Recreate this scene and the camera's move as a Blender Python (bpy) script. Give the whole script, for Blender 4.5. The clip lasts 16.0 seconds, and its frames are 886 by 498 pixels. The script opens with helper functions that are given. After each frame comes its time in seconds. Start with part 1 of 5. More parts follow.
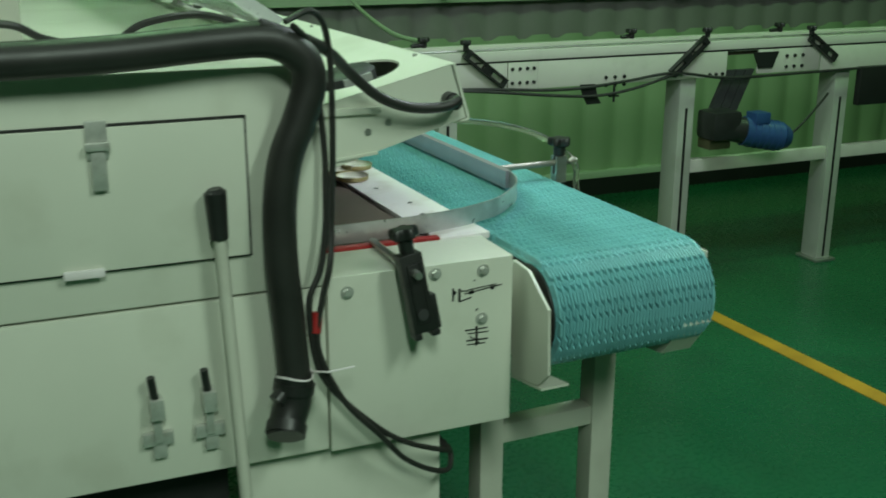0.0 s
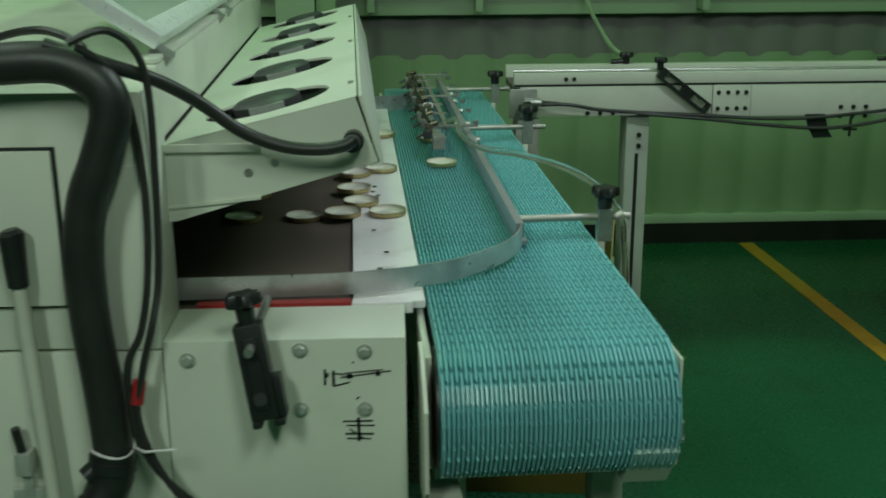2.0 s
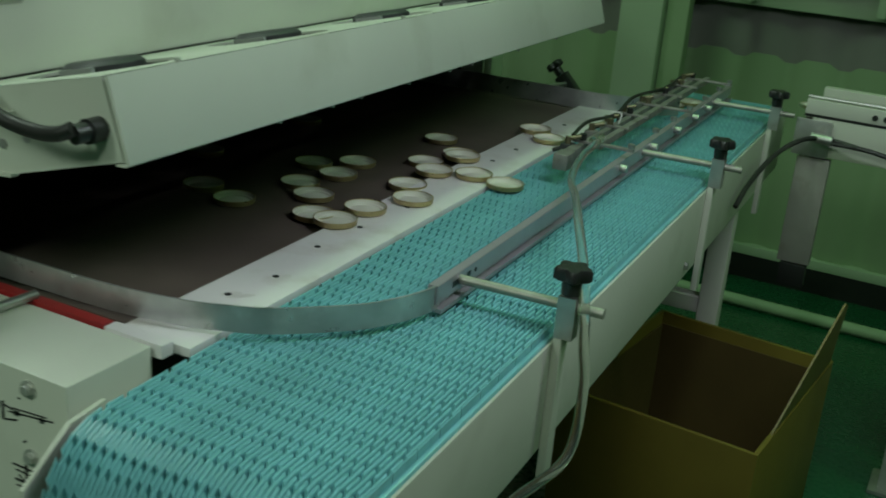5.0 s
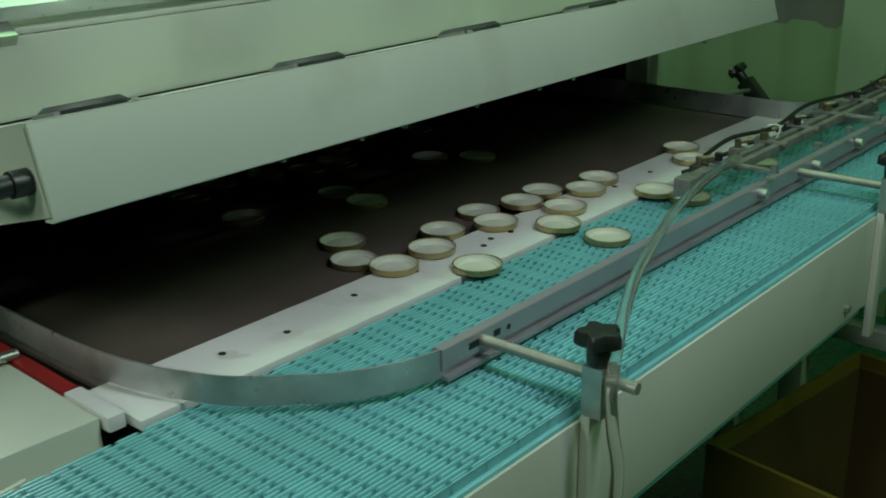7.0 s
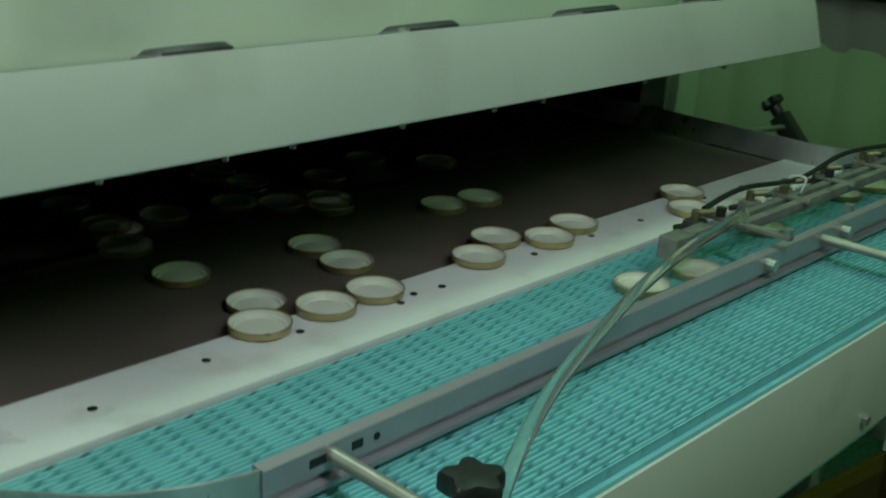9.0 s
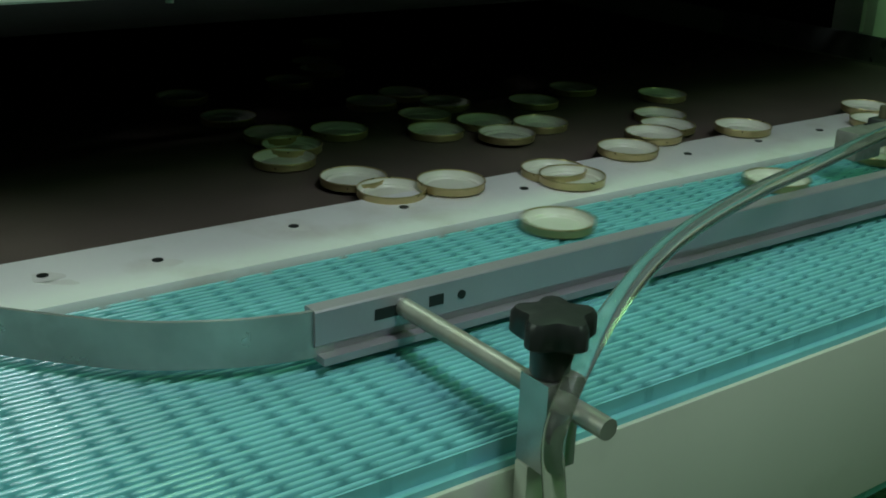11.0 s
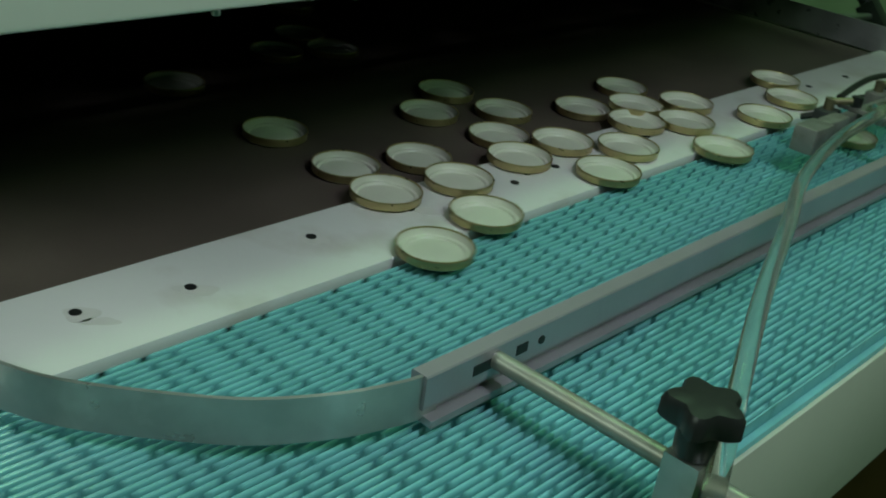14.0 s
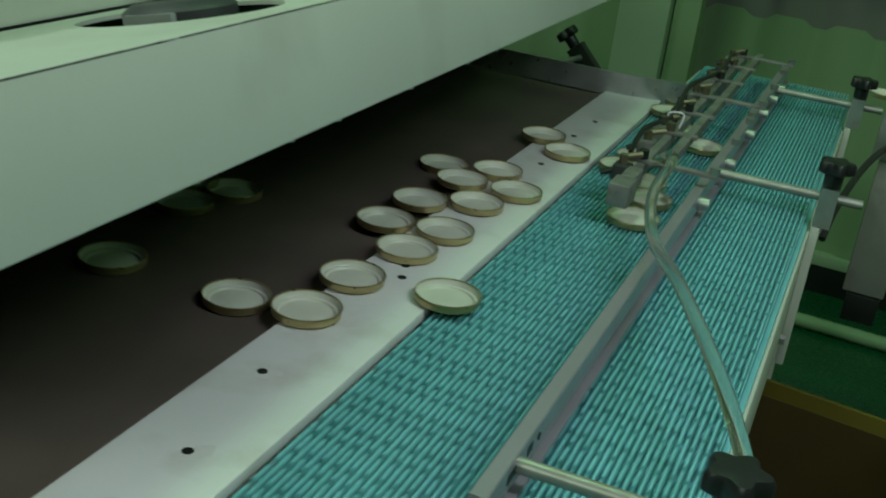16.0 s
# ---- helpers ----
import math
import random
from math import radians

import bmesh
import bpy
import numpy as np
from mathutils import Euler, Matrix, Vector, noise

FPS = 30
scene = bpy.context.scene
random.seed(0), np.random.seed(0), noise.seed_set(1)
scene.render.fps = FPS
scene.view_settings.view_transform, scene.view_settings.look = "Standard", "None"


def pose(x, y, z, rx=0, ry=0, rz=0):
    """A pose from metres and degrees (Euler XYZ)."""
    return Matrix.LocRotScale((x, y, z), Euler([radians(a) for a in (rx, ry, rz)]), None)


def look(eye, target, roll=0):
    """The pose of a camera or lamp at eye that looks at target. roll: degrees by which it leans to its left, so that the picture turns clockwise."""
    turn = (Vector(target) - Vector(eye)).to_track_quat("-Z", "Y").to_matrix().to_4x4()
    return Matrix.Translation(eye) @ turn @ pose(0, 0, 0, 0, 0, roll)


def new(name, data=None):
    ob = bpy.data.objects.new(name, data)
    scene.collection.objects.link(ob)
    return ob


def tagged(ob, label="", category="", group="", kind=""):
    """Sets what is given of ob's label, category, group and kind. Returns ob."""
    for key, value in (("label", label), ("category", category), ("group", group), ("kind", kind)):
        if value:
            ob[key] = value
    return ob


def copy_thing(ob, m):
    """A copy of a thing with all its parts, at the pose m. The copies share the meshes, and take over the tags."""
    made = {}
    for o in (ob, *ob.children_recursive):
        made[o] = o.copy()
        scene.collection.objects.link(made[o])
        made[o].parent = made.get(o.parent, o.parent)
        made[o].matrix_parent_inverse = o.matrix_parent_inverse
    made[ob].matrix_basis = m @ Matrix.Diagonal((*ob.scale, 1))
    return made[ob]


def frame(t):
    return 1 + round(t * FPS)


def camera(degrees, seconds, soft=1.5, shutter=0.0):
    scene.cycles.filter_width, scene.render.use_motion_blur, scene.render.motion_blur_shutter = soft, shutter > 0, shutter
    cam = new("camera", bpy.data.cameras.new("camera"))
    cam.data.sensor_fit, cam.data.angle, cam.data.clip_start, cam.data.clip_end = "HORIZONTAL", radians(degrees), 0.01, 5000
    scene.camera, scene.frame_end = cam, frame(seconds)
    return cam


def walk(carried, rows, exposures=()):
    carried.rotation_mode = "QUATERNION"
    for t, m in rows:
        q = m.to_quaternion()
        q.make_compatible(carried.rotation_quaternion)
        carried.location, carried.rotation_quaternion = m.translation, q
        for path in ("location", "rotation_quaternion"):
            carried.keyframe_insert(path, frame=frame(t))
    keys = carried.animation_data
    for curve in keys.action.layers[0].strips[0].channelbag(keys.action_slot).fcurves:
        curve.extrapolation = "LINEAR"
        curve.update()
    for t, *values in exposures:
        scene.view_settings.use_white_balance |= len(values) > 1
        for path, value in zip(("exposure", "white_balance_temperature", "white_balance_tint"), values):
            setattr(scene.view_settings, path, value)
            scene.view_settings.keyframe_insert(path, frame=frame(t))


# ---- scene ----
cam = camera(44.6, 16.0, soft=1.8, shutter=0.5)
PATH = [
    (0, (-0.715, -1.483, 1.436), (0.034, 0.276, 0.847), 0.2),
    (0.5, (-0.546, -1.439, 1.442), (0.123, 0.349, 0.846), -1.4),
    (1, (-0.333, -1.389, 1.441), (0.016, 0.499, 0.879), -2.6),
    (1.5, (-0.117, -1.378, 1.444), (0.044, 0.533, 0.878), -1.9),
    (2, (0.031, -1.306, 1.433), (0.116, 0.604, 0.848), -0.3),
    (2.5, (0.179, -1.197, 1.449), (0.141, 0.722, 0.886), 2.0),
    (3, (0.296, -1.119, 1.447), (-0.006, 0.773, 0.875), 1.0),
    (3.5, (0.459, -1.071, 1.451), (-0.125, 0.74, 0.833), 0.4),
    (4, (0.582, -1.042, 1.44), (-0.157, 0.709, 0.813), 0.4),
    (4.5, (0.664, -0.944, 1.439), (-0.068, 0.814, 0.828), 1.8),
    (4.7, (0.727, -0.843, 1.451), (-0.032, 0.894, 0.814), 3.5),
    (7, (0.952, -0.347, 1.442), (-0.325, 1.032, 0.757), -0.9),
    (7.5, (0.934, -0.268, 1.426), (-0.32, 1.151, 0.783), -0.9),
    (8, (0.885, -0.156, 1.443), (-0.361, 1.273, 0.805), 2.1),
    (8.5, (0.846, -0.049, 1.428), (-0.457, 1.319, 0.773), 1.7),
    (9, (0.835, 0.011, 1.394), (-0.505, 1.326, 0.705), 3.3),
    (9.5, (0.846, 0.079, 1.33), (-0.629, 1.226, 0.615), 3.8),
    (10, (0.836, 0.12, 1.281), (-0.707, 1.169, 0.56), 2.9),
    (12.5, (0.752, 0.134, 1.217), (-0.799, 1.191, 0.528), 1.2),
    (13, (0.72, 0.093, 1.282), (-0.768, 1.175, 0.497), 3.0),
    (13.5, (0.692, 0.024, 1.329), (-0.675, 1.242, 0.524), 6.1),
    (14, (0.627, -0.004, 1.319), (-0.588, 1.315, 0.434), 7.9),
    (14.5, (0.559, 0.008, 1.31), (-0.518, 1.428, 0.404), 7.7),
    (15, (0.517, -0.015, 1.324), (-0.426, 1.51, 0.438), 5.9),
    (15.5, (0.483, -0.091, 1.361), (-0.301, 1.555, 0.54), 5.7),
    (16, (0.431, -0.17, 1.383), (-0.279, 1.533, 0.61), 7.4),
]
EXPOSURES = [(0.0, 0.16, 6500, 10), (1.0, -0.04, 6500, 10), (1.5, -0.12, 6500, 10), (2.5, -0.48, 6500, 10), (3.5, -0.66, 6500, 10), (4.5, -0.66, 6500, 10), (7.0, -0.62, 6480, 8), (8.0, -0.64, 6480, 8), (9.0, -0.64, 6400, 4), (10.0, -0.66, 6400, 4), (12.5, -0.78, 6400, 4), (13.5, -0.8, 6400, 4), (14.5, -0.77, 6400, 4), (16.0, -0.7, 6400, 4)]
walk(cam, [(t, look(eye, target, roll)) for t, eye, target, roll in PATH], EXPOSURES)

# ---- light ----
world = bpy.data.worlds.new("hall")
scene.world = world
world.use_nodes = True
world.node_tree.nodes["Background"].inputs[0].default_value = (0.55, 0.75, 0.5, 1)
world.node_tree.nodes["Background"].inputs[1].default_value = 0.02


def lamp(x, y, z, sx, sy, power, colour=(0.80, 1.0, 0.84)):
    data = bpy.data.lights.new("tube_light", "AREA")
    data.shape, data.size, data.size_y, data.energy, data.color = "RECTANGLE", sx, sy, power, colour
    ob = new("tube_light", data)
    ob.matrix_basis = pose(x, y, z)
    return ob


WHITE_TUBE, COOL_TUBE, GREEN_TUBE = (0.79, 1.0, 0.83), (0.82, 0.90, 0.98), (0.46, 1.0, 0.46)
LAMPS = [(-1.0, -3.0, 3.2, 0.3, 1.3, 73, WHITE_TUBE), (0.7, -2.4, 3.2, 0.3, 1.3, 47, WHITE_TUBE), (1.02, 0.62, 2.3, 0.9, 0.14, 19, COOL_TUBE), (2.8, 1.3, 3.2, 1.3, 0.3, 30, GREEN_TUBE), (-0.3, 1.45, 3.2, 0.3, 1.3, 18, GREEN_TUBE), (-1.7, 0.6, 3.2, 0.3, 1.3, 30, WHITE_TUBE)]
for row in LAMPS:
    lamp(*row)


# ---- materials ----
def material(name, colour, rough=0.5, metal=0.0, vary=0.08, scale=6.0, bump=0.05, bump_scale=120.0, stain=None, spec=0.5, random=0.0, coat=0.0):
    """A surface: base colour with broad variation, fine relief and optional stains of a second colour."""
    m = bpy.data.materials.new(name)
    m.use_nodes = True
    tree = m.node_tree
    b = tree.nodes["Principled BSDF"]
    b.inputs["Metallic"].default_value = metal
    b.inputs["Specular IOR Level"].default_value = spec
    b.inputs["Coat Weight"].default_value = coat
    coord = tree.nodes.new("ShaderNodeTexCoord")
    broad = tree.nodes.new("ShaderNodeTexNoise")
    broad.inputs["Scale"].default_value, broad.inputs["Detail"].default_value = scale, 5
    tree.links.new(coord.outputs["Object"], broad.inputs["Vector"])
    ramp = tree.nodes.new("ShaderNodeValToRGB")
    low, high = [max(0.0, c * (1 - vary)) for c in colour], [min(1.0, c * (1 + vary)) for c in colour]
    ramp.color_ramp.elements[0].position, ramp.color_ramp.elements[1].position = 0.3, 0.7
    ramp.color_ramp.elements[0].color, ramp.color_ramp.elements[1].color = (*low, 1), (*high, 1)
    tree.links.new(broad.outputs["Fac"], ramp.inputs["Fac"])
    out = ramp.outputs["Color"]
    if stain:
        tint, size, amount = stain
        spots = tree.nodes.new("ShaderNodeTexNoise")
        spots.inputs["Scale"].default_value, spots.inputs["Detail"].default_value = size, 8
        tree.links.new(coord.outputs["Object"], spots.inputs["Vector"])
        cut = tree.nodes.new("ShaderNodeValToRGB")
        cut.color_ramp.elements[0].position, cut.color_ramp.elements[1].position = 0.55, 0.75
        cut.color_ramp.elements[0].color, cut.color_ramp.elements[1].color = (0, 0, 0, 1), (amount, amount, amount, 1)
        tree.links.new(spots.outputs["Fac"], cut.inputs["Fac"])
        mix = tree.nodes.new("ShaderNodeMix")
        mix.data_type = "RGBA"
        mix.inputs["B"].default_value = (*tint, 1)
        tree.links.new(cut.outputs["Color"], mix.inputs["Factor"])
        tree.links.new(out, mix.inputs["A"])
        out = mix.outputs["Result"]
    if random:
        info = tree.nodes.new("ShaderNodeObjectInfo")
        span = tree.nodes.new("ShaderNodeMapRange")
        span.inputs["To Min"].default_value, span.inputs["To Max"].default_value = 1 - random, 1 + random
        tree.links.new(info.outputs["Random"], span.inputs["Value"])
        hsv = tree.nodes.new("ShaderNodeHueSaturation")
        tree.links.new(span.outputs["Result"], hsv.inputs["Value"])
        tree.links.new(out, hsv.inputs["Color"])
        out = hsv.outputs["Color"]
    tree.links.new(out, b.inputs["Base Color"])
    fine = tree.nodes.new("ShaderNodeTexNoise")
    fine.inputs["Scale"].default_value, fine.inputs["Detail"].default_value = bump_scale, 4
    tree.links.new(coord.outputs["Object"], fine.inputs["Vector"])
    rug = tree.nodes.new("ShaderNodeMapRange")
    rug.inputs["To Min"].default_value, rug.inputs["To Max"].default_value = max(0.02, rough - 0.08), min(1.0, rough + 0.08)
    tree.links.new(fine.outputs["Fac"], rug.inputs["Value"])
    tree.links.new(rug.outputs["Result"], b.inputs["Roughness"])
    if bump:
        rel = tree.nodes.new("ShaderNodeBump")
        rel.inputs["Strength"].default_value, rel.inputs["Distance"].default_value = bump, 0.002
        tree.links.new(fine.outputs["Fac"], rel.inputs["Height"])
        tree.links.new(rel.outputs["Normal"], b.inputs["Normal"])
    return m


def clear_material(name, colour, rough, alpha_like=0.9):
    m = bpy.data.materials.new(name)
    m.use_nodes = True
    b = m.node_tree.nodes["Principled BSDF"]
    b.inputs["Base Color"].default_value = (*colour, 1)
    b.inputs["Roughness"].default_value = rough
    b.inputs["Transmission Weight"].default_value = alpha_like
    b.inputs["IOR"].default_value = 1.22
    return m


PAINT = material("cream_machine_paint", (0.62, 0.64, 0.55), 0.42, vary=0.05, scale=3, stain=((0.40, 0.40, 0.31), 7, 0.35))
PAINT_SIDE = material("white_conveyor_paint", (0.54, 0.55, 0.47), 0.45, vary=0.05, scale=4, stain=((0.36, 0.36, 0.30), 9, 0.4))
PLASTIC_WHITE = material("white_slide_plastic", (0.76, 0.715, 0.725), 0.4, vary=0.04, scale=5, stain=((0.50, 0.43, 0.38), 13, 0.55))
BELT_BLUE = material("blue_belt_plastic", (0.205, 0.51, 0.545), 0.24, coat=0.12, vary=0.10, scale=12, bump=0.03, random=0.04, stain=((0.10, 0.33, 0.37), 14, 0.5))
BELT_DARK = material("brown_teflon_belt", (0.106, 0.078, 0.067), 0.5, vary=0.15, scale=9, bump=0.12, bump_scale=500, stain=((0.17, 0.13, 0.11), 5, 0.5))
BLACK = material("black_plastic", (0.018, 0.019, 0.018), 0.38, vary=0.2, scale=20)
RUBBER = material("black_hose_rubber", (0.022, 0.022, 0.02), 0.45, vary=0.25, scale=14, bump=0.1)
ALU = material("brushed_aluminium", (0.40, 0.365, 0.405), 0.33, 0.5, vary=0.10, scale=8, bump=0.06, bump_scale=300)
STEEL = material("dull_steel", (0.50, 0.50, 0.48), 0.38, 0.85, vary=0.15, scale=25, stain=((0.25, 0.2, 0.14), 30, 0.4))
ROD = material("dull_rod_steel", (0.38, 0.37, 0.33), 0.42, 0.6, vary=0.15, scale=40, stain=((0.30, 0.26, 0.18), 45, 0.5))
BOLT = material("zinc_plated_bolt", (0.55, 0.56, 0.52), 0.35, 0.5, vary=0.12, scale=60, stain=((0.32, 0.30, 0.24), 80, 0.5))
LEG_PAINT = material("grey_green_leg_paint", (0.36, 0.39, 0.33), 0.45, vary=0.1, scale=5, stain=((0.24, 0.26, 0.20), 8, 0.5))
# paler than ALU: the tube's reflection on the upturned hatch frame, put into the colour
FRAME = material("lit_aluminium_frame", (0.84, 0.85, 0.86), 0.30, 0.35, vary=0.04, scale=10)
SMEAR = material("brown_grease_smear", (0.70, 0.65, 0.64), 0.45, vary=0.03, scale=40)
BRACKET = material("grey_bracket_paint", (0.26, 0.26, 0.22), 0.5, vary=0.12, scale=12, stain=((0.16, 0.15, 0.11), 20, 0.5))
TARNISH = material("tarnished_steel", (0.30, 0.29, 0.27), 0.45, 0.5, vary=0.25, scale=30, stain=((0.10, 0.08, 0.05), 40, 0.6))
GALV = material("galvanised_strip", (0.46, 0.455, 0.455), 0.30, 0.65, vary=0.22, scale=16, bump=0.08, bump_scale=40, stain=((0.66, 0.66, 0.66), 28, 0.6))
BRASS = material("brass_fitting", (0.22, 0.19, 0.12), 0.45, 0.8, vary=0.1, scale=30)
RED = material("red_strip", (0.30, 0.014, 0.014), 0.45, vary=0.15)
RED_PIPE = material("red_pipe_paint", (0.40, 0.03, 0.02), 0.4, vary=0.1)
FLOOR = material("green_epoxy_floor", (0.008, 0.085, 0.036), 0.28, vary=0.2, scale=1.2, bump=0.05, bump_scale=60, stain=((0.010, 0.05, 0.03), 2.5, 0.6))
LINE = material("yellow_floor_paint", (0.44, 0.235, 0.02), 0.5, vary=0.15, scale=8, stain=((0.30, 0.17, 0.03), 10, 0.5))
WALL = material("pale_green_wall_sheet", (0.25, 0.36, 0.195), 0.5, vary=0.08, scale=1.5, stain=((0.20, 0.29, 0.15), 3, 0.5))
WALL_GREY = material("grey_wall_sheet", (0.20, 0.20, 0.18), 0.6, vary=0.1, scale=2, stain=((0.13, 0.13, 0.115), 4, 0.5))
WALL_LIGHT = material("light_green_beam_paint", (0.35, 0.46, 0.30), 0.5, vary=0.07, scale=2)
SKIRT = material("black_skirting", (0.012, 0.013, 0.012), 0.5, vary=0.2)
CEIL = material("grey_ceiling", (0.35, 0.38, 0.33), 0.8, vary=0.08, scale=1)
# even near-black sheet for oven inside, hood underside and lower frame
INSIDE = material("near_black_sheet", (0.03, 0.03, 0.03), 0.7, vary=0.2, scale=6)
MOTOR_BLUE = material("blue_motor_paint", (0.02, 0.06, 0.16), 0.4, vary=0.15, scale=14)
GREY_PART = material("grey_fan_casting", (0.035, 0.037, 0.037), 0.5, vary=0.15, scale=20)
LABEL_GREY = material("light_fan_label", (0.34, 0.35, 0.33), 0.5, vary=0.1, scale=30)
GOLD = material("gold_lacquered_tinplate", (0.46, 0.375, 0.19), 0.30, 0.7, vary=0.08, scale=40, bump=0.0, random=0.08)
LINER = material("white_lid_lining", (0.66, 0.63, 0.55), 0.35, vary=0.03, scale=30, bump=0.0, random=0.05)
TUBE = clear_material("clear_hose", (0.90, 0.91, 0.84), 0.12, 0.96)
GLASS = clear_material("lid_glass", (0.75, 0.82, 0.76), 0.15, 0.7)
CARTON = material("yellow_crate_plastic", (0.15, 0.115, 0.014), 0.5, vary=0.12, scale=6)
CARTON_IN = material("brown_crate_lining", (0.085, 0.058, 0.014), 0.6, vary=0.15, scale=5)
INK = material("black_marker_ink", (0.01, 0.01, 0.012), 0.5, vary=0.1)


# ---- mesh helpers ----
def box(bm, x0, x1, y0, y1, z0, z1, bevel=0.0, turn=None):
    made = bmesh.ops.create_cube(bm, size=1.0)["verts"]
    for v in made:
        v.co = Vector((x0 + (v.co.x + 0.5) * (x1 - x0), y0 + (v.co.y + 0.5) * (y1 - y0), z0 + (v.co.z + 0.5) * (z1 - z0)))
    if bevel:
        edges = list({e for v in made for e in v.link_edges})
        made = list({v for f in bmesh.ops.bevel(bm, geom=edges, offset=bevel, segments=2, affect="EDGES", profile=0.6)["faces"] for v in f.verts} | {v for v in made if v.is_valid})
    if turn is not None:
        bmesh.ops.transform(bm, matrix=turn, verts=made)
    return made


def rod(bm, a, b, r0, r1=None, n=16, caps=True):
    a, b = Vector(a), Vector(b)
    way = b - a
    m = Matrix.Translation((a + b) / 2) @ way.to_track_quat("Z", "Y").to_matrix().to_4x4()
    return bmesh.ops.create_cone(bm, cap_ends=caps, segments=n, radius1=r0, radius2=r0 if r1 is None else r1, depth=way.length, matrix=m)["verts"]


def smooth_line(points, steps=8):
    pts = [Vector(p) for p in points]
    out = []
    for i in range(len(pts) - 1):
        p0, p1, p2, p3 = pts[max(i - 1, 0)], pts[i], pts[i + 1], pts[min(i + 2, len(pts) - 1)]
        for k in range(steps):
            t = k / steps
            out.append(0.5 * ((2 * p1) + (p2 - p0) * t + (2 * p0 - 5 * p1 + 4 * p2 - p3) * t * t + (3 * p1 - p0 - 3 * p2 + p3) * t**3))
    return out + [pts[-1]]


def sweep(bm, points, r, n=12, ribs=0.0):
    """A round bar along a line of points; ribs: corrugation depth."""
    rings, side = [], Vector((0, 0, 1))
    for i, p in enumerate(points):
        way = (points[min(i + 1, len(points) - 1)] - points[max(i - 1, 0)]).normalized()
        side = (side - way * side.dot(way))
        side = side.normalized() if side.length > 1e-4 else way.orthogonal().normalized()
        up = way.cross(side)
        rr = r + (ribs if i % 2 else 0)
        rings.append([bm.verts.new(p + rr * (math.cos(a) * side + math.sin(a) * up)) for a in [2 * math.pi * k / n for k in range(n)]])
    for a, b in zip(rings, rings[1:]):
        for k in range(n):
            bm.faces.new((a[k], a[(k + 1) % n], b[(k + 1) % n], b[k]))
    bm.faces.new(rings[0][::-1]), bm.faces.new(rings[-1])


def prism(bm, outline, y0, y1):
    """An x-z outline carried from y0 to y1."""
    a = [bm.verts.new((x, y0, z)) for x, z in outline]
    b = [bm.verts.new((x, y1, z)) for x, z in outline]
    n = len(outline)
    faces = [bm.faces.new(a), bm.faces.new(b[::-1])] + [bm.faces.new((a[i], b[i], b[(i + 1) % n], a[(i + 1) % n])) for i in range(n)]
    bmesh.ops.recalc_face_normals(bm, faces=faces)


def twisted(bm, near, far_end, y0, y1):
    """Two x-z outlines of equal length joined from y0 to y1."""
    a = [bm.verts.new((x, y0, z)) for x, z in near]
    b = [bm.verts.new((x, y1, z)) for x, z in far_end]
    n = len(near)
    faces = [bm.faces.new(a), bm.faces.new(b[::-1])] + [bm.faces.new((a[i], b[i], b[(i + 1) % n], a[(i + 1) % n])) for i in range(n)]
    bmesh.ops.recalc_face_normals(bm, faces=faces)


def prism_x(bm, outline, x0, x1):
    """A y-z outline carried from x0 to x1."""
    a = [bm.verts.new((x0, y, z)) for y, z in outline]
    b = [bm.verts.new((x1, y, z)) for y, z in outline]
    n = len(outline)
    faces = [bm.faces.new(a), bm.faces.new(b[::-1])] + [bm.faces.new((a[i], b[i], b[(i + 1) % n], a[(i + 1) % n])) for i in range(n)]
    bmesh.ops.recalc_face_normals(bm, faces=faces)


def ribbon(bm, points, z0, z1, thick):
    """An upright strip along a line in plan."""
    pts = [Vector((p[0], p[1], 0)) for p in points]
    rows = []
    for i, p in enumerate(pts):
        way = (pts[min(i + 1, len(pts) - 1)] - pts[max(i - 1, 0)]).normalized()
        off = Vector((-way.y, way.x, 0)) * thick / 2
        rows.append([bm.verts.new((*(p + s * off).xy, z)) for s, z in ((1, z0), (-1, z0), (-1, z1), (1, z1))])
    for a, b in zip(rows, rows[1:]):
        for k in range(4):
            bm.faces.new((a[k], a[(k + 1) % 4], b[(k + 1) % 4], b[k]))
    bm.faces.new(rows[0][::-1]), bm.faces.new(rows[-1])
    bmesh.ops.recalc_face_normals(bm, faces=bm.faces[:])


def shade(me, angle=40):
    """Round surfaces shaded smooth, sharp edges kept."""
    me.polygons.foreach_set("use_smooth", [True] * len(me.polygons))
    me.set_sharp_from_angle(angle=radians(angle))
    return me


def part(name, bm, mat, parent=None, label="", m=None):
    me = bpy.data.meshes.new(name)
    bmesh.ops.recalc_face_normals(bm, faces=bm.faces[:])
    bm.to_mesh(me)
    bm.free()
    for one in mat if isinstance(mat, (list, tuple)) else [mat]:
        me.materials.append(one)
    shade(me)
    ob = new(name, me)
    if parent:
        ob.parent = parent
    if m is not None:
        ob.matrix_basis = m
    if label:
        ob["label"] = label
    return ob


def thing(name, label, category, at=None, group="", kind=""):
    ob = new(name)
    ob.empty_display_size = 0.05
    if at is not None:
        ob.matrix_basis = at
    return tagged(ob, label, category, group, kind)


def made(build):
    bm = bmesh.new()
    build(bm)
    return bm


def boxes(*rows, bevel=0.0):
    bm = bmesh.new()
    for r in rows:
        box(bm, *r, bevel=bevel)
    return bm


def rods(*rows, n=16):
    bm = bmesh.new()
    for a, b, r in rows:
        rod(bm, a, b, r, n=n)
    return bm


def hose(points, r, n=12, steps=8, ribs=0.0):
    bm = bmesh.new()
    sweep(bm, smooth_line(points, steps), r, n, ribs)
    return bm


